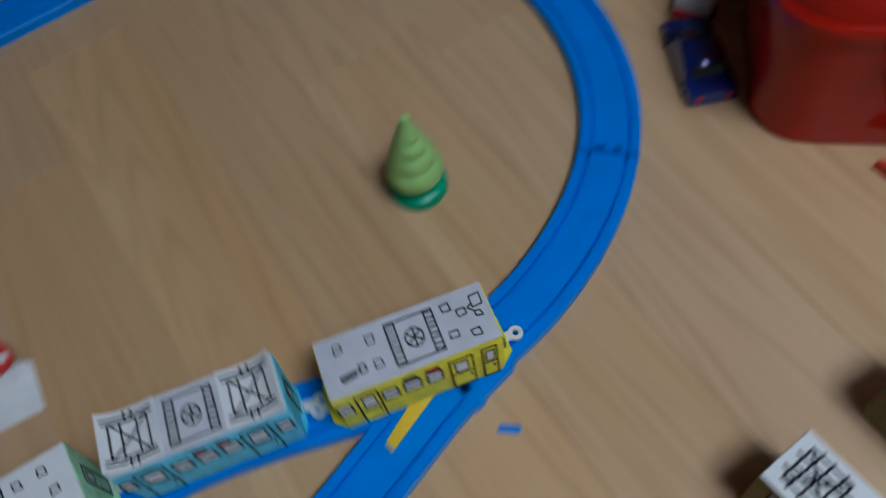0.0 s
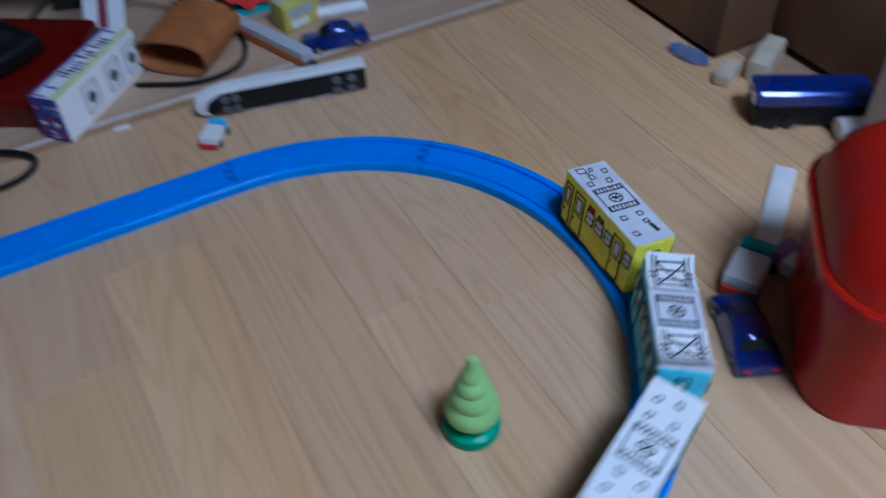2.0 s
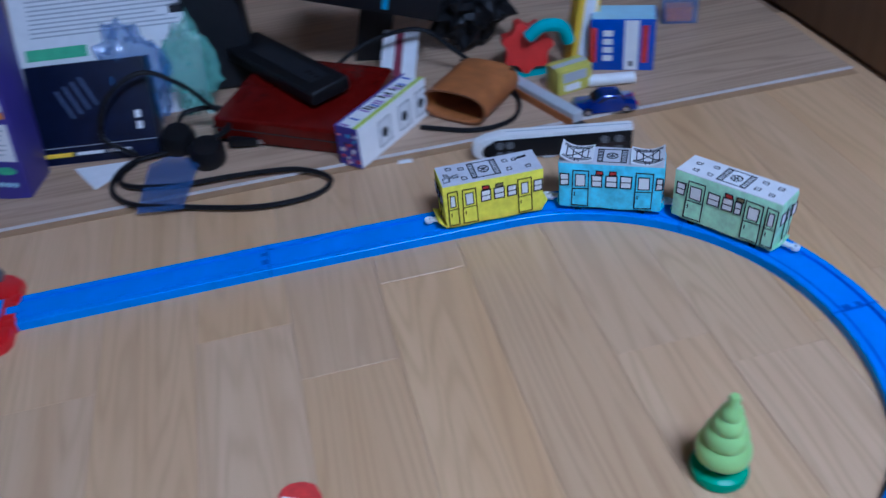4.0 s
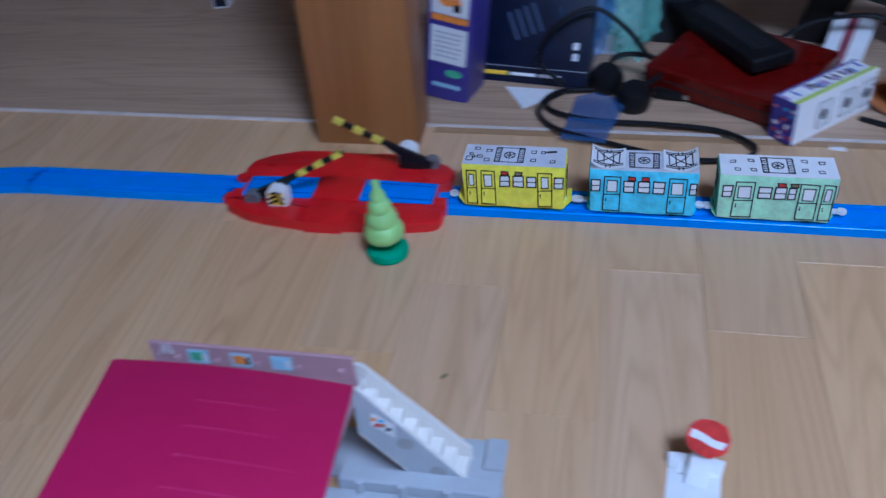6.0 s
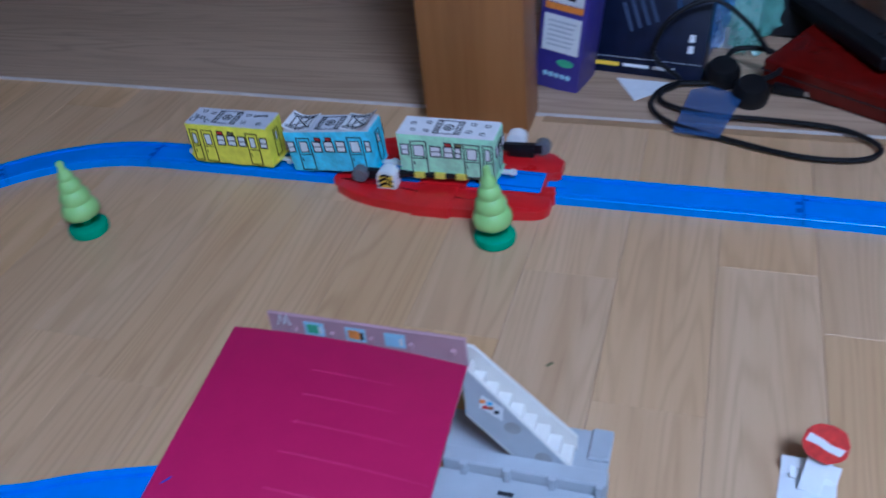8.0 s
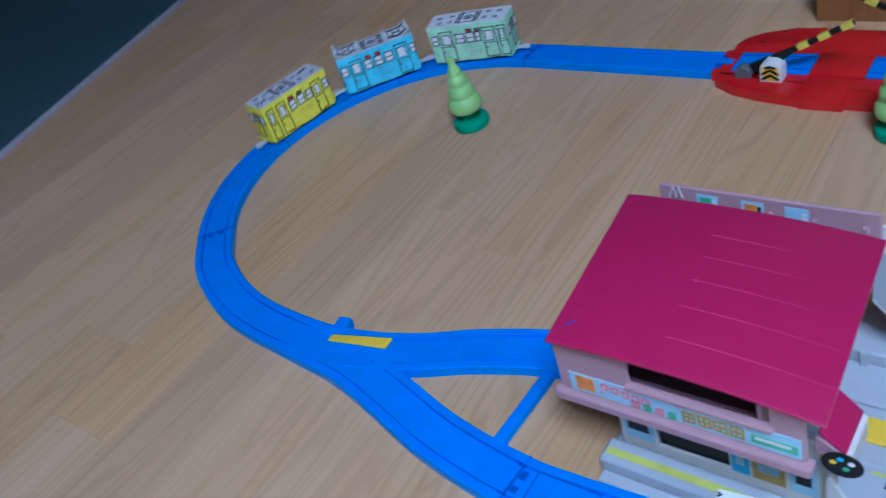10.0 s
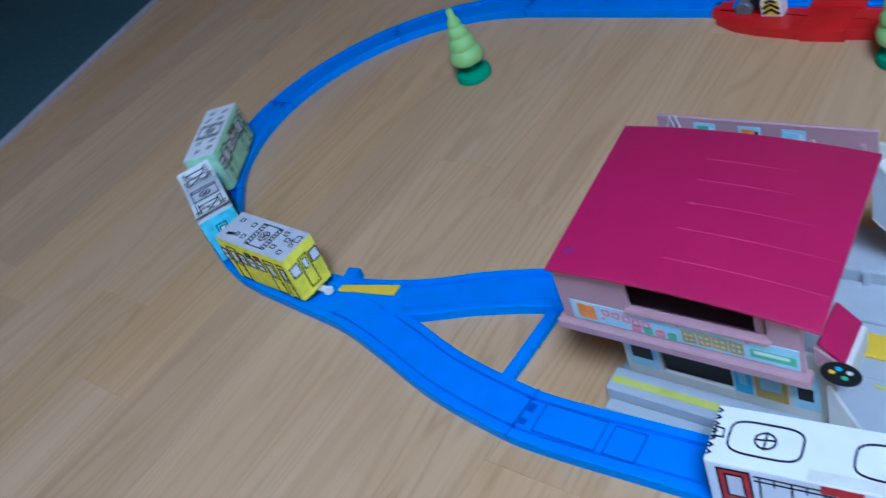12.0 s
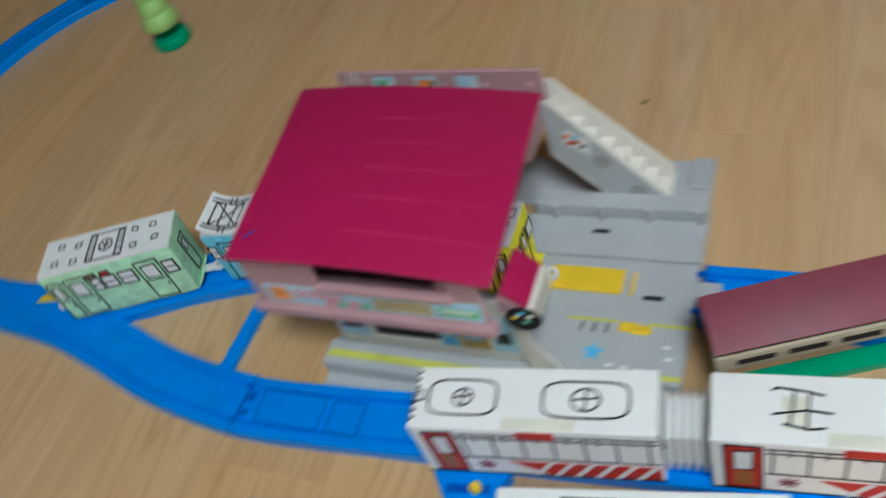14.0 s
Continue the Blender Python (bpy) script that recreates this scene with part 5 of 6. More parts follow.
def toy_car(m, L, W, H, paint, label):
    c = thing("toy_car", m, label, "toy car")
    pts = [(-L / 2, 0.004), (-L / 2 + 0.002, H * 0.52), (-L * 0.30, H * 0.58), (-L * 0.20, H * 0.95), (L * 0.06, H), (L * 0.22, H * 0.62), (L / 2 - 0.003, H * 0.48), (L / 2, 0.005), (L / 2 - 0.004, 0.003), (-L / 2 + 0.004, 0.003)]
    b = bmesh.new()
    rows = []
    for s, f in ((-1, 0.9), (-0.86, 1.0), (0.86, 1.0), (1, 0.9)):
        rows.append([b.verts.new((x * (0.98 if f < 1 else 1), s * W / 2 * (0.76 if z > H * 0.6 else 1), z * f + (0.0004 if f < 1 else 0))) for x, z in pts])
    for a, d in zip(rows, rows[1:]):
        for k in range(len(pts)):
            b.faces.new([a[k], a[(k + 1) % len(pts)], d[(k + 1) % len(pts)], d[k]])
    b.faces.new(rows[0])
    b.faces.new(rows[-1][::-1])
    part("body", b, paint, c)
    part("windscreen", box(-0.0006, 0.0006, -W * 0.33, W * 0.33, 0, L * 0.155), M_glassblack, c, "", pose(L * 0.215, 0, H * 0.66, 0, -58, 0))
    part("rear_window", box(-0.0006, 0.0006, -W * 0.33, W * 0.33, 0, L * 0.10), M_glassblack, c, "", pose(-L * 0.296, 0, H * 0.62, 0, 36, 0))
    for s in (-1, 1):
        part("side_window", extrude_poly([(-L * 0.18, H * 0.64), (L * 0.15, H * 0.64), (L * 0.05, H * 0.9), (-L * 0.15, H * 0.88)], -0.0005, 0.0005), M_glassblack, c, "", pose(0, s * W * 0.388, 0, 90, 0, 0))
        for x in (-L * 0.3, L * 0.3):
            wh = part("wheel", lathe([(0, -0.0018), (0.0042, -0.0018), (0.0048, 0), (0.0042, 0.0018), (0, 0.0018)], 16), M_black, c, "", pose(x, s * W * 0.45, 0.0048, 90, 0, 0))
            part("rim", lathe([(0, 0), (0.0025, 0), (0.0025, 0.0004), (0, 0.0004)], 12), M_metal, wh, "", pose(0, 0, 0.0019) if s < 0 else pose(0, 0, -0.0022))
        part("tail_lamp", box(-L / 2 - 0.0004, -L / 2 + 0.001, s * W * 0.32 - 0.002, s * W * 0.32 + 0.002, H * 0.34, H * 0.46), M_redink, c)
    return c


toy_car(pose(0.785, -0.350, 0, 0, 0, 65), 0.070, 0.031, 0.021, M_carblue, "glossy dark blue die-cast toy car beside the red box")
toy_car(pose(0.698, 0.148, 0.0025, 0, 0, 170), 0.068, 0.030, 0.021, M_carblue, "glossy blue die-cast toy car on the floor mat")


def tiny_truck(m, label, cabm, k=1.0):
    c = thing("toy_truck", m, label, "toy truck")
    c.scale = (k, k, k)
    part("bed", box(-0.014, 0.008, -0.0085, 0.0085, 0.004, 0.013, 0.002), M_white, c)
    part("cab", box(0.0083, 0.0165, -0.008, 0.008, 0.004, 0.014, 0.002), cabm, c, "blue cab")
    part("bumper", box(-0.016, -0.0142, -0.008, 0.008, 0.002, 0.007, 0.0005), M_redink, c)
    for x in (-0.008, 0.011):
        for s in (-1, 1):
            part("wheel", lathe([(0, -0.0012), (0.0032, -0.0012), (0.0032, 0.0012), (0, 0.0012)], 12), M_black, c, "", pose(x, s * 0.0082, 0.0032, 90, 0, 0))
    return c


M_tealp = mat("teal_plastic", (0.05, 0.42, 0.45), 0.4)
tiny_truck(pose(0.824, -0.309, 0, 0, 0, 30), "small white toy truck with teal cab", M_tealp, 1.5)
tiny_truck(pose(0.858, -0.328, 0, 0, 0, 95), "small white toy truck with lilac cab", M_lilac, 1.4)
tiny_truck(pose(0.540, 0.060, 0, 0, 0, 52), "tiny white and red toy truck with light blue cab", M_starblue)
solid("plastic_strip", box(-0.052, 0.052, -0.009, 0.009, 0, 0.0035, 0.001), M_white, pose(0.898, -0.264, 0.0, 0, 0, 37), "long flat white plastic strip on the floor", "toy part")

# navy toy train, beige pieces and carton by the cabinet
nt_ = thing("toy_train", pose(1.005, -0.187, 0, 0, 0, -32), "navy blue and black toy train car by the cabinet", "toy train")
part("body", box(-0.05, 0.05, -0.016, 0.016, 0.0205, 0.036, 0.005, 3), M_carblue, nt_)
part("underframe", box(-0.0485, 0.0485, -0.0158, 0.0158, 0.003, 0.0203, 0.002), M_black, nt_)
for y in (-0.009, 0.009):
    part("end_lamp", box(-0.0508, -0.0503, y - 0.004, y + 0.004, 0.023, 0.032, 0.0002), M_white, nt_)
for x in (-0.032, -0.018, 0.020, 0.034):
    part("wheel", lathe([(0, -0.0015), (0.006, -0.0015), (0.006, 0.0015), (0, 0.0015)], 16), M_grayd, nt_, "", pose(x, -0.0165, 0.006, 90, 0, 0))
solid("plastic_block", box(-0.028, 0.028, -0.010, 0.010, 0, 0.022, 0.003), M_beige, pose(1.03, -0.112, 0, 0, 0, 28), "beige plastic toy block on the floor", "toy part")
solid("plastic_block", box(-0.017, 0.017, -0.008, 0.008, 0, 0.012, 0.003), M_beige, pose(0.99, -0.105, 0, 0, 0, 24), "small beige plastic toy block on the floor", "toy part")

solid("white_pipe", lathe([(0, -0.016), (0.0085, -0.016), (0.0095, -0.014), (0.0095, 0.014), (0.0085, 0.016), (0, 0.016)], 20), M_white, pose(1.020, -0.229, 0.0095, 90, 0, 62), "small white plastic tube lying down", "toy part")
ct = thing("white_carton", pose(1.045, -0.285, 0, 0, 0, -35), "white printed carton behind the red box", "carton")
part("carton_body", box(-0.05, 0.05, -0.028, 0.028, 0, 0.085, 0.001), M_card, ct)
part("printed_panel", plate(-0.042, -0.022, 0.042, 0.022, lambda u, v, h: (u, v, 0.0852 + h)), M_sticker, ct)

# animal-face toy
fx = thing("animal_face_toy", pose(0.823, -0.522, 0, 0, 0, -36), "orange-red plastic animal face toy with violet ears", "toy")
hd = lathe([(0, 0), (0.028, 0), (0.031, 0.004), (0.026, 0.012), (0.014, 0.017), (0, 0.0185)], 32)
M_fox = mat("orange_red_plastic", (0.62, 0.03, 0.008), 0.25, coat=0.2)
part("face", hd, M_fox, fx, "", Matrix.Diagonal((0.95, 1.0, 1.0, 1.0)))
for s in (-1, 1):
    part("ear", extrude_poly([(-0.012, 0), (0.010, 0), (-0.002, 0.024)], 0, 0.009, 0.002), M_fox, fx, "", pose(-0.016, s * 0.022, 0.001, 0, 0, 62 if s > 0 else 118))
    part("inner_ear", extrude_poly([(-0.007, 0.004), (0.006, 0.004), (-0.001, 0.017)], 0.009, 0.0105, 0.0005), M_lilac, fx, "", pose(-0.016, s * 0.022, 0.001, 0, 0, 62 if s > 0 else 118))
part("muzzle_patch", lathe([(0, -0.009), (0.010, -0.008), (0.0165, -0.003), (0.0165, 0.002), (0.010, 0.008), (0, 0.0098)], 24), M_white, fx, "white muzzle patch", Matrix.Translation((0.011, 0, 0.0098)) @ Matrix.Diagonal((0.95, 1.25, 0.98, 1.0)))
part("nose", lathe([(0, 0), (0.0022, 0), (0.0016, 0.0012), (0, 0.0016)], 12), M_pinkprint, fx, "", pose(0.016, 0, 0.0185))
for s_ in (-1, 1):
    part("eye", lathe([(0, 0), (0.0036, 0), (0.003, 0.001), (0, 0.0014)], 14), M_ylw, fx, "yellow eye", pose(-0.004, s_ * 0.013, 0.0158, -s_ * 24, -8, 0))

# brown-green paper railcars standing on the floor
for k, (x, y, a) in enumerate(((0.633, -0.617, 274), (0.7105, -0.620, 271))):
    c = thing("paper_railcar", pose(x, y, 0, 0, 0, a), "brown-green hand-coloured paper railcar with white roof on the floor", "toy train", "brown paper railcars")
    part("body", box(-0.045, 0.045, -0.0165, 0.0165, 0.002, 0.050, 0.001), M_brownpaper, c)
    part("roof", box(-0.0445, 0.0445, -0.016, 0.016, 0.0502, 0.0512), M_paper, c)
    top = lambda u, v, h: (u, v, 0.0512 + h)
    pen("pantograph_stroke", [rect(-0.038, -0.010, -0.016, 0.010), [(-0.038, -0.010), (-0.016, 0.010)], [(-0.038, 0.010), (-0.016, -0.010)], [(-0.041, 0.004), (-0.012, 0.005)], [(-0.041, -0.005), (-0.012, -0.004)], [(-0.038, -0.002), (-0.016, 0.003)], [(-0.034, -0.012), (-0.033, 0.012)], [(-0.028, -0.012), (-0.027, 0.012)], [(-0.021, -0.012), (-0.020, 0.012)]], top, 0.0013, c)
    pen("fan_stroke", [rect(0.000, -0.009, 0.022, 0.009), ring(0.011, 0, 0.005, 0.005)], top, 0.0010, c)
    for s in (-1, 1):
        for j in range(5):
            xx = -0.036 + j * 0.0165
            w = part("window", plate(xx, 0.030, xx + 0.009, 0.044, lambda u, v, h, s=s: (u, s * (0.0166 + h), v)), M_paper, c)
            part("outline", ink([rect(xx, 0.030, xx + 0.009, 0.044)], lambda u, v, h, s=s: (u, s * (0.0169 + h), v), 0.0010), M_ink, w)
solid("paper_scrap", box(-0.006, 0.006, -0.0022, 0.0022, 0, 0.0006), M_rail, pose(0.542, -0.4775, 0, 0, 0, -40), "small blue paper scrap on the floor", "scrap")
solid("paper_scrap", box(-0.004, 0.004, -0.0012, 0.0012, 0, 0.0006), M_dark, pose(-0.069, -0.4405, 0, 0, 0, 60), "tiny dark crumb on the floor", "scrap")
solid("paper_scrap", box(-0.003, 0.003, -0.0012, 0.0012, 0, 0.0006), M_brownpaper, pose(0.143, -0.222, 0, 0, 0, 50), "tiny dry brown crumb on the floor", "scrap")

# ---------- clutter under the desk ----------
MZ = 0.0026


def face_y(y):
    return lambda u, v, h: (u, y - h, v)


pb = thing("picture_box", pose(0.0670, 0.199, MZ, 0, 7, -14), "violet carton with orange and white picture panels", "carton")
part("carton_body", box(-0.026, 0.026, 0, 0.05, 0, 0.24, 0.0008), M_purple, pb)
for z0, z1, mt in ((0.046, 0.088, M_paper), (0.094, 0.101, M_orange), (0.102, 0.134, M_paper), (0.141, 0.148, M_orange), (0.149, 0.181, M_paper), (0.188, 0.195, M_orange), (0.196, 0.228, M_paper)):
    part("panel", plate(-0.0215, z0, 0.0215, z1, face_y(-0.0003)), mt, pb)
for z in (0.111, 0.158, 0.205):
    p = part("picture", extrude_poly([(-0.012, 0.004), (-0.006, 0.0), (0.004, 0.002), (0.010, -0.001), (0.013, 0.006), (0.008, 0.013), (0.002, 0.008), (-0.010, 0.012)], 0, 0.0003), M_orange, pb, "orange machine picture", pose(0, -0.0006, z, 90, 0, 0))
    part("picture", plate(0.004, -0.004, 0.012, 0.004, lambda u, v, h: (u, v, 0.0004 + h)), M_dark, p)
for k in range(6):
    part("text_line", plate(-0.016, 0.053 + k * 0.0055, 0.012 + (k % 3) * 0.002, 0.0545 + k * 0.0055, face_y(-0.0006)), M_grey, pb)
part("badge", lathe([(0, 0), (0.010, 0), (0.010, 0.0004), (0, 0.0004)], 24), M_greenprint, pb, "green oval badge", Matrix.Translation((0.008, -0.0002, 0.0345)) @ Matrix.Rotation(radians(90), 4, "X") @ Matrix.Diagonal((1, 0.45, 1, 1)))
for k in range(5):
    part("icon", lathe([(0, 0), (0.003, 0), (0.003, 0.0004), (0, 0.0004)], 12), M_sticker, pb, "", Matrix.Translation((-0.014 + k * 0.0068, -0.0002, 0.018)) @ Matrix.Rotation(radians(90), 4, "X"))

nb = thing("navy_box", pose(0.160, 0.242, MZ, -22, 0, -9), "navy printed flat box leaning back", "carton")
part("carton_body", box(-0.063, 0.063, 0, 0.03, 0, 0.105, 0.0008), M_navy, nb)
part("yellow_bar", plate(-0.060, 0.008, -0.030, 0.0125, face_y(-0.0003)), M_ylw, nb)
part("white_bar", plate(-0.026, 0.0085, 0.004, 0.012, face_y(-0.0003)), M_paper, nb)
part("white_bar", plate(0.008, 0.0085, 0.032, 0.012, face_y(-0.0003)), M_paper, nb)
part("rule_line", plate(-0.062, 0.018, 0.062, 0.0186, face_y(-0.0003)), M_grey, nb)
for k in range(4):
    part("pale_streak", extrude_poly([(0, 0), (0.0035, 0), (-0.010, 0.030), (-0.0135, 0.030)], 0, 0.0003), mat("slate_print", (0.07, 0.09, 0.16), 0.4), nb, "", pose(-0.022 + k * 0.009, -0.0003, 0.048 + k * 0.004, 90, 0, 0))
for z in (0.03, 0.042):
    part("white_mark", plate(0.044, z, 0.050, z + 0.008, face_y(-0.0003)), M_paper, nb)

mg = thing("magazine", pose(0.17, 0.335, MZ, -28, 0, -8), "white printed sheet standing behind the boxes", "paper")
part("sheet", box(-0.10, 0.108, 0, 0.006, 0, 0.17), M_paper, mg)
for k in range(12):
    part("text_line", plate(-0.08, 0.10 + k * 0.005, 0.10 - (k % 4) * 0.012, 0.1018 + k * 0.005, face_y(-0.0003)), M_grey, mg)
part("green_band", plate(-0.09, 0.075, -0.02, 0.088, face_y(-0.0003)), M_greenprint, mg)
part("barcode", plate(0.080, 0.112, 0.100, 0.122, face_y(-0.0003)), M_grayd, mg)


def crumple(rx, ry, rz, seed, n=4):
    b = bmesh.new()
    bmesh.ops.create_icosphere(b, subdivisions=n, radius=1)
    for v in b.verts:
        q = noise.noise(v.co * 2.3 + Vector((seed, 0, 0))) * 0.5 + noise.noise(v.co * 5.5 + Vector((0, seed, 0))) * 0.3
        q += noise.noise(v.co * 11 + Vector((seed, seed, 0))) * 0.18
        v.co *= 1 + q * 0.75
        v.co = Vector((v.co.x * rx, v.co.y * ry, v.co.z * rz))
    lo = min(v.co.z for v in b.verts)
    for v in b.verts:
        v.co.z -= lo
    return b


solid("plastic_bag", crumple(0.032, 0.02, 0.055, 3), M_bag, pose(0.218, 0.272, MZ, -15, 0, 20), "crumpled clear blue plastic bag", "plastic bag", smooth=False)
solid("plastic_bag", crumple(0.028, 0.02, 0.05, 8), M_bag2, pose(0.266, 0.305, MZ, -15, 0, -10), "crumpled clear green plastic bag", "plastic bag", smooth=False)
solid("paper_triangle", extrude_poly([(-0.036, 0.02), (0.036, 0.026), (-0.002, -0.026)], 0, 0.0008), M_paper, pose(0.163, 0.208, MZ, 0, 0, -10), "white paper corner under the navy box", "paper")

# black cable with loops
cp = [(0.30, 0.235, 0.012), (0.255, 0.225, 0.006), (0.195, 0.215, 0.006), (0.175, 0.175, 0.005), (0.195, 0.135, 0.005), (0.25, 0.112, 0.003), (0.32, 0.088, 0.0025), (0.375, 0.090, 0.0025), (0.392, 0.112, 0.004), (0.36, 0.138, 0.006), (0.30, 0.148, 0.006), (0.235, 0.152, 0.006), (0.19, 0.170, 0.006), (0.184, 0.195, 0.006), (0.20, 0.222, 0.008), (0.17, 0.235, 0.03), (0.185, 0.24, 0.07), (0.225, 0.25, 0.088), (0.262, 0.25, 0.066), (0.29, 0.25, 0.03)]
solid("black_cable", tube(smooth_line(cp, 8), 0.0027, 8), M_black, pose(0, 0, MZ), "black cable lying in loops", "cable")
cp = [(0.425, 0.30, 0.03), (0.47, 0.31, 0.05), (0.53, 0.30, 0.06), (0.57, 0.29, 0.03), (0.60, 0.26, 0.006), (0.618, 0.21, 0.003), (0.60, 0.16, 0.003), (0.555, 0.15, 0.003), (0.50, 0.178, 0.003)]
solid("black_cable", tube(smooth_line(cp, 8), 0.0027, 8), M_black, pose(0, 0, MZ), "black cable running across the clutter", "cable")
solid("clear_sheet", extrude_poly([(-0.026, -0.045), (0.020, -0.050), (0.032, 0.030), (-0.004, 0.046), (-0.022, 0.036)], 0, 0.0008), M_film, pose(0.232, 0.158, 0.0105, 4, -3, -6), "translucent blue plastic sheet", "plastic sheet")

hpn = thing("headphones", pose(0.266, 0.212, MZ, 0, 0, -20), "black headphones with two round ear pads", "headphones")
for x, y in ((-0.030, 0.016), (0.012, -0.012)):
    part("ear_cup", lathe([(0, 0), (0.016, 0), (0.019, 0.006), (0.019, 0.018), (0.014, 0.026), (0, 0.028)], 24), M_black, hpn, "", pose(x, y, 0, 15, 10, 0))
part("headband", tube(smooth_line([(-0.03, 0.016, 0.02), (-0.025, 0.04, 0.03), (0.01, 0.05, 0.03), (0.03, 0.02, 0.025), (0.012, -0.012, 0.02)], 6), 0.003, 8), M_black, hpn)
ub = thing("usb_plug", pose(0.318, 0.213, MZ, 0, 0, -14), "black cable plug with metal tip", "plug")
part("grip", box(-0.022, 0.010, -0.006, 0.006, 0.002, 0.011, 0.002), M_black, ub)
part("tip", box(0.0102, 0.022, -0.0045, 0.0045, 0.004, 0.009, 0.0003), M_metal, ub)

mn = thing("monitor_stand", pose(0.340, 0.372, MZ, 0, 0, -8), "dark grey plastic stand with sloping arm", "stand")
part("upright", box(-0.066, 0.0, -0.02, 0.02, 0, 0.22, 0.008, 3), M_grayd, mn)
part("arm", box(0, 0.10, -0.030, 0.030, 0, 0.020, 0.006, 3), M_grayd, mn, "", pose(-0.03, 0.0, 0.150, 12, 12, -22))
scn = thing("grey_device", pose(0.500, 0.350, MZ + 0.10, 18, 14, -14), "dark grey plastic device propped on the clutter", "device")
part("casing", box(-0.09, 0.07, -0.05, 0.05, 0, 0.045, 0.005), M_grayd, scn)
part("blue_label", plate(0.005, 0.008, 0.012, 0.034, face_y(-0.0503)), M_starblue, scn)
part("stand_leg", box(-0.02, 0.02, -0.02, 0.02, -0.112, 0.0, 0.002), M_grayd, scn)

rc = thing("red_case", pose(0.3875, 0.252, MZ + 0.0, 0, 0, -31), "dark red glossy flat case lying under the clutter", "case")
part("case_body", box(-0.080, 0.080, -0.069, 0.069, 0.0, 0.030, 0.006, 3), M_darkred, rc, "", pose(0, 0, 0.004, 3, 2, 0))
part("black_foot", box(-0.078, 0.078, -0.066, 0.066, 0.0, 0.0038), M_black, rc)
part("lid_seam", box(-0.0806, 0.0806, -0.0696, 0.0696, 0.0165, 0.0176), M_dark, rc, "", pose(0, 0, 0.004, 3, 2, 0))
gb = thing("black_bar_device", pose(0.376, 0.287, MZ + 0.039, 3, 0, -62), "long matt black plastic device lying on the red case", "device")
part("casing", box(-0.100, 0.085, -0.026, 0.024, 0.0, 0.016, 0.004, 3), M_black, gb)
part("grey_panel", box(-0.060, 0.065, -0.012, 0.012, 0.0161, 0.0166, 0.0002, 1), M_grayd, gb)
for k in range(3):
    part("button", lathe([(0, 0.0167), (0.003, 0.0167), (0.0026, 0.0178), (0, 0.0180)], 12), M_black, gb, "", pose(0.040 + k * 0.009, 0, 0))
lf = thing("leaflet", pose(0.498, 0.300, MZ, -35, 0, -30), "white leaflet with red stripe leaning in the clutter", "paper")
part("sheet", box(-0.022, 0.022, 0, 0.0012, 0, 0.060), M_paper, lf)
part("red_stripe", plate(-0.006, 0.002, 0.004, 0.058, face_y(-0.0003)), M_maroon, lf)

bk = thing("comic_book", pose(0.427, 0.123, MZ, 0, 0, 44), "thick colourful comic book standing on its long edge", "book")
bk.scale = (0.80, 1.0, 0.95)
part("page_block", box(0.002, 0.150, 0.001, 0.026, 0.0, 0.046), M_paper, bk)
part("cover", box(0.0, 0.152, -0.0006, 0.0008, 0.0, 0.0475), M_card, bk, "white cover with dark pictures")
part("lime_edge", box(0.0, 0.152, 0.0009, 0.006, 0.0462, 0.0478), mat("lime_print", (0.5, 0.62, 0.05), 0.4), bk)
part("cover", box(0.0, 0.152, 0.0262, 0.0275, 0.0, 0.0475), M_purple, bk)
part("spine", box(-0.0012, 0.0008, 0.0, 0.0275, 0.0, 0.0475, 0.0003, 1), M_purple, bk, "bright patterned end")
pr = random.Random(11)
for k in range(22):
    y, z = pr.uniform(0.001, 0.022), pr.uniform(0.002, 0.042)
    part("print", box(-0.0017, -0.0013, y, y + pr.uniform(0.002, 0.005), z, z + pr.uniform(0.002, 0.005)), pr.choice([M_paper, M_pinkprint, M_lilac, M_starblue, M_redink, M_dark]), bk)
for k in range(26):
    x, y = 0.004 + k * 0.0057, pr.uniform(0.008, 0.014)
    part("print", box(x, x + 0.0034, y, y + 0.011, 0.0461, 0.0465), pr.choice([M_dark, M_paper, M_boxblue, M_lilac]), bk)
for x in (0.040, 0.085, 0.124):
    part("picture", plate(x, 0.008, x + 0.026, 0.038, face_y(-0.0008)), M_paper, bk)
    part("picture_outline", ink([rect(x, 0.008, x + 0.026, 0.038)], face_y(-0.0012), 0.0006), M_grayd, bk)
    part("dark_print", lathe([(0, 0), (0.0065, 0), (0.006, 0.0004), (0, 0.0004)], 9), M_grayd, bk, "", Matrix.Translation((x + 0.013, -0.0010, 0.022)) @ Matrix.Rotation(radians(90), 4, "X"))

sbx = thing("striped_box", pose(-0.310, 0.457, MZ, 0, 0, 98), "small white box with dark striped print lying on the mat", "carton")
part("carton_body", box(0.0, 0.080, -0.011, 0.011, 0, 0.020, 0.0006), M_card, sbx)
for k in range(6):
    part("dark_stripe", box(0.006 + k * 0.012, 0.012 + k * 0.012, -0.009, 0.009, 0.0200, 0.0204), M_grayd, sbx)
part("dark_end", box(-0.0005, 0.0, -0.009, 0.009, 0.003, 0.017), M_navy, sbx)

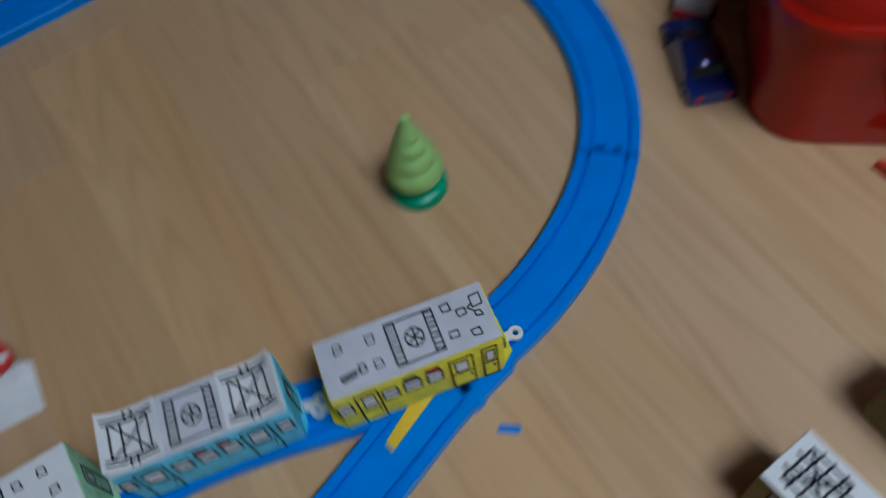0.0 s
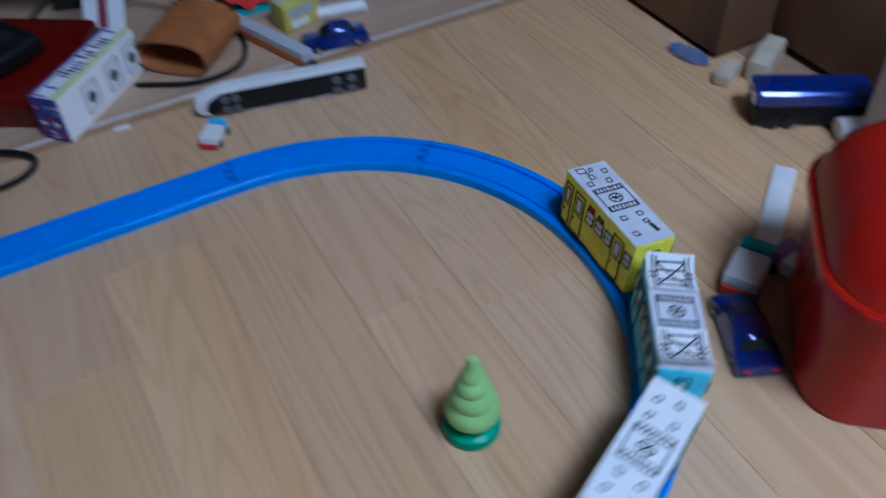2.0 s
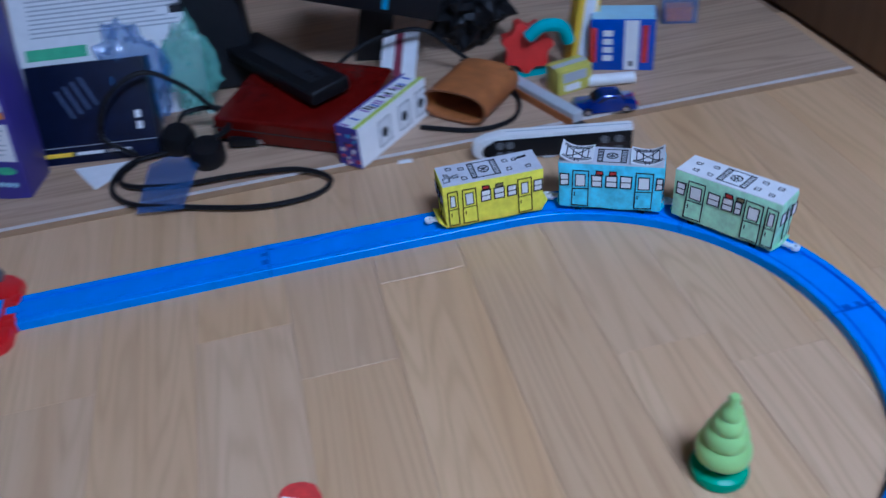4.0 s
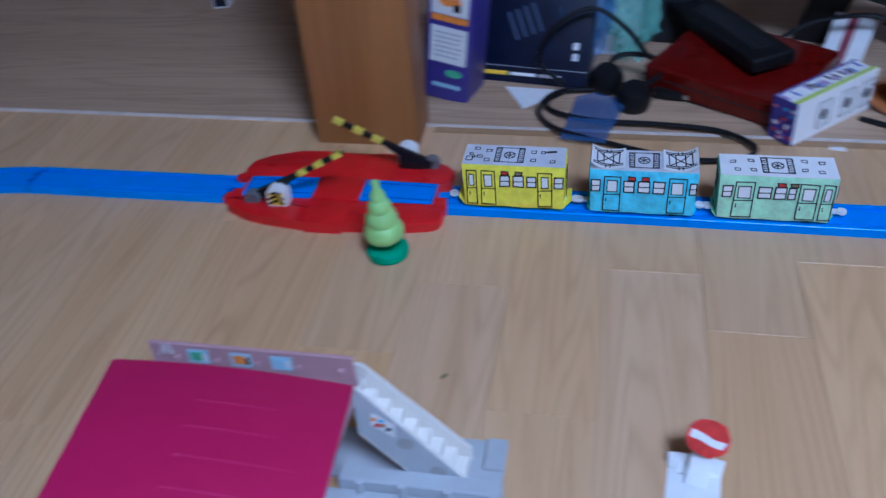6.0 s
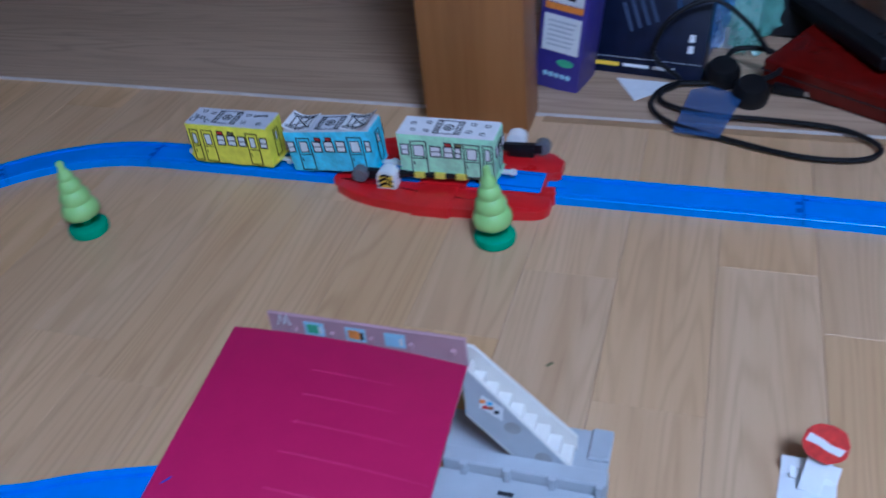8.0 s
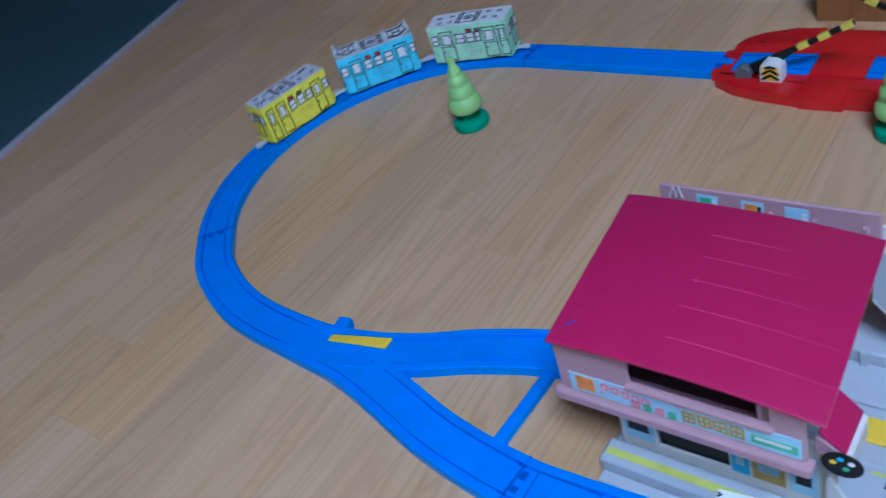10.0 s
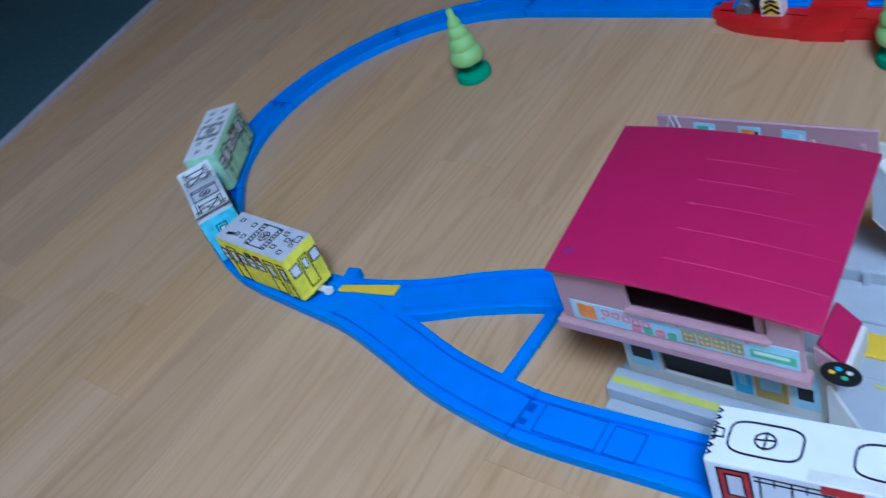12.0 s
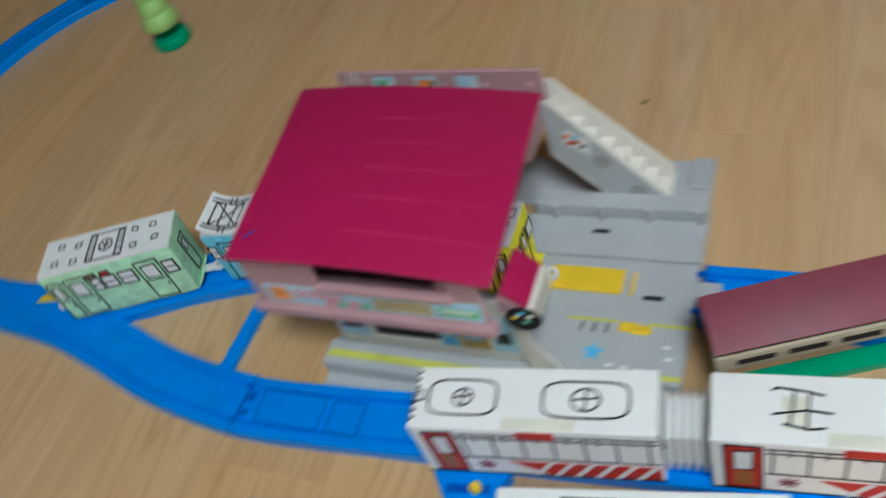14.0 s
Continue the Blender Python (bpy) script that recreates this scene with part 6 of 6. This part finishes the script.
# brown leather pouch: a flattened open tube
pu = bmesh.new()
rows = []
for r, y in ((1.0, 0.0), (1.0, 0.082), (0.93, 0.082), (0.93, 0.002)):
    flat = lambda c: math.copysign(abs(c) ** 0.72, c)
    rows.append([pu.verts.new((0.038 * r * flat(math.cos(q)), y, 0.0185 + (0.0178 if r == 1 else 0.0152) * flat(math.sin(q)))) for q in [2 * math.pi * j / 36 for j in range(36)]])
for a, b in zip(rows, rows[1:] + rows[:1]):
    for j in range(36):
        pu.faces.new([a[j], a[(j + 1) % 36], b[(j + 1) % 36], b[j]])
pch = thing("leather_pouch", pose(0.538, 0.180, MZ, 0, 0, -44), "brown leather tube pouch, open end showing", "pouch")
part("sleeve", pu, M_leather, pch)
rim_line = [(0.0378 * math.copysign(abs(math.cos(q)) ** 0.72, math.cos(q)), -0.0004, 0.0185 + 0.0172 * math.copysign(abs(math.sin(q)) ** 0.72, math.sin(q))) for q in [2 * math.pi * j / 36 + 0.01 for j in range(37)]]
part("rolled_rim", tube(rim_line, 0.0011, 6), mat("dark_leather_edge", (0.17, 0.06, 0.015), 0.5), pch, "darker rolled leather rim")
part("end_panel", box(-0.034, 0.034, 0.078, 0.0805, 0.0045, 0.0325), M_dark, pch)
rm = thing("grey_stick", pose(0.633, 0.200, MZ, 0, 0, -70), "long grey and brown flat stick", "stick")
part("grey_side", box(-0.080, 0.080, -0.008, 0.006, 0.004, 0.015, 0.001), M_grey, rm)
part("brown_side", box(-0.080, 0.080, -0.0095, -0.0081, 0.0, 0.009, 0.0004), M_leather, rm)
part("foot", box(-0.085, 0.085, -0.008, 0.004, 0.0, 0.0038), M_black, rm)

shk = thing("toy_bullet_train", pose(0.615, 0.083, 0, 0, 0, -14), "white toy bullet train lying on its side, black underside showing", "toy train")
nose = [(-0.080, 0.014), (-0.078, 0.020), (-0.068, 0.026), (-0.050, 0.0300), (0.080, 0.0300), (0.080, 0.002), (-0.066, 0.002), (-0.074, 0.004), (-0.079, 0.009)]
part("shell", extrude_poly(nose, -0.0062, 0.0062, 0.002), M_white, shk, "", pose(0, 0, 0, 90, 0, 0))
under = [(-0.070, 0.012), (-0.067, 0.018), (-0.056, 0.0245), (0.0795, 0.0265), (0.0795, 0.004), (-0.064, 0.004), (-0.069, 0.008)]
part("black_underside", extrude_poly(under, 0, 0.0012, 0.0004), M_black, shk, "black underside with wheels", pose(0, -0.0063, 0, 90, 0, 0))
part("roof_stripe", box(-0.045, 0.079, 0.0, 0.001, 0.0301, 0.0304), M_grey, shk)
for x in (-0.052, -0.042, 0.052, 0.066):
    for z in (0.008, 0.019):
        part("wheel", lathe([(0, -0.001), (0.0040, -0.001), (0.0040, 0.001), (0, 0.001)], 16), M_weight, shk, "", pose(x, -0.0080, z, 90, 0, 0))
for x in (-0.030, -0.008, 0.014, 0.034):
    part("skirt_clip", box(x, x + 0.010, -0.0078, -0.0070, 0.0021, 0.0040), M_white, shk)
part("bogie_cover", box(0.045, 0.074, -0.0088, -0.0078, 0.011, 0.0155), M_dark, shk)

bb = thing("blue_carton", pose(0.750, 0.224, MZ, 0, 0, -24), "blue, white and red printed medicine carton", "carton")
part("carton_body", box(-0.036, 0.036, 0, 0.04, 0, 0.062, 0.0006), M_boxblue, bb)
part("white_band", plate(0.002, 0.001, 0.018, 0.061, face_y(-0.0003)), M_paper, bb)
part("red_band", plate(-0.036, 0.010, -0.029, 0.052, face_y(-0.0003)), M_redink, bb)
part("red_band", plate(0.0215, 0.010, 0.0285, 0.055, face_y(-0.0003)), M_redink, bb)
part("white_top", box(-0.035, 0.035, 0.001, 0.039, 0.0621, 0.0626), M_sticker, bb)
for k in range(4):
    part("white_mark", plate(-0.022, 0.012 + k * 0.010, -0.011, 0.019 + k * 0.010, face_y(-0.0003)), M_paper, bb)
part("dark_mark", plate(0.008, 0.006, 0.012, 0.012, face_y(-0.0006)), M_grayd, bb)
tb = thing("toy_bus", pose(0.680, 0.208, MZ, 0, 0, 12), "yellow and white toy block car", "toy")
part("body", box(-0.022, 0.022, -0.014, 0.014, 0, 0.030, 0.003), mat("yellow_green_plastic", (0.62, 0.56, 0.08), 0.4), tb)
part("white_panel", plate(-0.014, 0.004, 0.006, 0.012, face_y(-0.0143)), M_paper, tb)
part("grey_panel", plate(-0.016, 0.015, 0.014, 0.026, face_y(-0.0143)), M_grey, tb)
part("stripe", box(-0.0225, 0.0225, -0.004, 0.004, 0.0301, 0.0306), M_grey, tb)
tg = thing("toy_gears", pose(0.648, 0.262, MZ, 0, 0, 0), "red toy gear blocks with teal arch", "toy")
gp = [(0.030 * (1 if k % 4 < 2 else 0.78) * math.cos(2 * math.pi * k / 28), 0.030 * (1 if k % 4 < 2 else 0.78) * math.sin(2 * math.pi * k / 28)) for k in range(28)]
part("gear", extrude_poly(gp, -0.012, 0.012, 0.001), mat("scarlet_plastic", (0.6, 0.03, 0.02), 0.4), tg, "", pose(0, 0, 0.034, 80, 0, -10))
part("arch", tube(smooth_line([(-0.004, -0.018, 0.052), (0.012, -0.022, 0.064), (0.034, -0.022, 0.060), (0.044, -0.02, 0.040)], 6), 0.0075, 10), M_tealp, tg, "teal plastic arch")
part("foot", box(-0.018, 0.02, -0.012, 0.012, 0, 0.008), M_tealp, tg)
bg = thing("toy_tower", pose(0.712, 0.268, MZ, 0, 8, 0), "yellow and white plastic toy tower", "toy")
part("column", box(-0.013, 0.013, -0.013, 0.013, 0, 0.10, 0.002), M_ylw, bg)
part("white_panel", plate(-0.006, 0.01, 0.008, 0.09, face_y(-0.0133)), M_paper, bg)
solid("white_tube", lathe([(0, -0.026), (0.0062, -0.026), (0.0068, -0.024), (0.0068, 0.026), (0, 0.026)], 20), M_white, pose(0.726, 0.196, MZ + 0.0068, 90, 0, 78), "white plastic tube lying on the mat", "tube")
solid("black_bag", crumple(0.05, 0.04, 0.05, 15), M_black, pose(0.605, 0.36, MZ), "crumpled black cloth bag", "bag", smooth=False)
solid("plastic_bag", crumple(0.022, 0.010, 0.0035, 21), M_bag, pose(0.984, -0.058, 0, 0, 0, 100), "crumpled clear bluish plastic bag", "plastic bag", smooth=False)
cc = thing("clear_case", pose(0.87, 0.325, MZ, 0, 0, -20), "small clear plastic case with printed insert", "case")
part("case", box(-0.022, 0.022, -0.012, 0.012, 0, 0.03, 0.001), M_bag, cc)
part("insert", box(-0.016, 0.016, -0.008, 0.008, 0.002, 0.02), M_orange, cc)
solid("paper_scrap", extrude_poly([(-0.008, -0.003), (0.007, -0.005), (0.008, 0.003), (-0.005, 0.005)], 0, 0.0006), M_paper, pose(0.471, 0.125, 0.0002), "small white paper scrap on the floor", "scrap")

# ---------- floor boards ----------
BOARD = 0.0775
KNOWN_ENDS = {0: -0.116, 1: -0.25, 3: -0.151, -1: -0.203, -4: -0.304, 6: -0.2}
fr = random.Random(3)
cache = {}
k = 0
x = 0.10 - 30 * BOARD
while x < 1.02:
    y = -2.2 + fr.uniform(0.1, 0.6)
    last = FLOOR_Y0
    cuts = KNOWN_ENDS.get(k - 30)
    ends = []
    if cuts is not None:
        q = cuts
        while q > -2.0:
            q -= 0.303 * 2
        y = q
    while y < 0.3:
        ends.append(y)
        y += 0.606
    ends.append(0.3)
    for e in ends:
        n = round(e - last, 3)
        if n > 0.02:
            if n not in cache:
                cache[n] = finish("board", box(0.00014, BOARD - 0.00014, 0.00005, n - 0.00005, -0.006, 0.0, 0.00028, 1), M_plank, False)
            ob = new("board", cache[n])
            ob.parent = floor
            ob.location = (x, last, 0)
        last = e
    x += BOARD
    k += 1


def rise(p):
    """The crossing lifts the wheels a little between its two ramps."""
    if p.y < -0.1:
        return 0.0
    f = min(1.0, max(0.0, (0.112 - abs(p.x)) / 0.045))
    return 0.0065 * f * f * (3 - 2 * f)


def car_pose(s):
    a, b = on_track(s - 0.028), on_track(s + 0.028)
    a.z, b.z = rise(a), rise(b)
    d = b - a
    c = (a + b) / 2
    lean = 5.5 * min(1.0, max(0.0, (c.x - 0.56) / 0.09))  # bodies lean outwards on the right bend
    return pose(c.x, c.y, c.z, lean, -math.degrees(math.atan2(d.z, math.hypot(d.x, d.y))), math.degrees(math.atan2(d.y, d.x)))


def train_at(t):
    for (t0, s0), (t1, s1) in zip(TRAIN, TRAIN[1:]):
        if t <= t1:
            return s0 + (s1 - s0) * (t - t0) / (t1 - t0)
    return TRAIN[-1][1]


def motions():
    times = [k * 0.25 for k in range(57)]
    gt = [g[0] for g in GAPS]
    for car, col in ((yellow, 0), (blue, 1), (green, 2)):
        back = [g[col] if col else 0.0 for g in GAPS]
        walk(car, [(t, car_pose(train_at(t) - float(np.interp(t, gt, back)))) for t in times])
    # front barrier sinks while the cars pass, and rises again
    walk(arm_front, [(t, pose(-0.066, -0.0205, 0.0195, 0, -a, 2)) for t, a in ARM_FRONT])
    walk(arm_back, [(t, pose(0.070, 0.045, 0.02, 0, -a, 182)) for t, a in ARM_BACK])


motions()
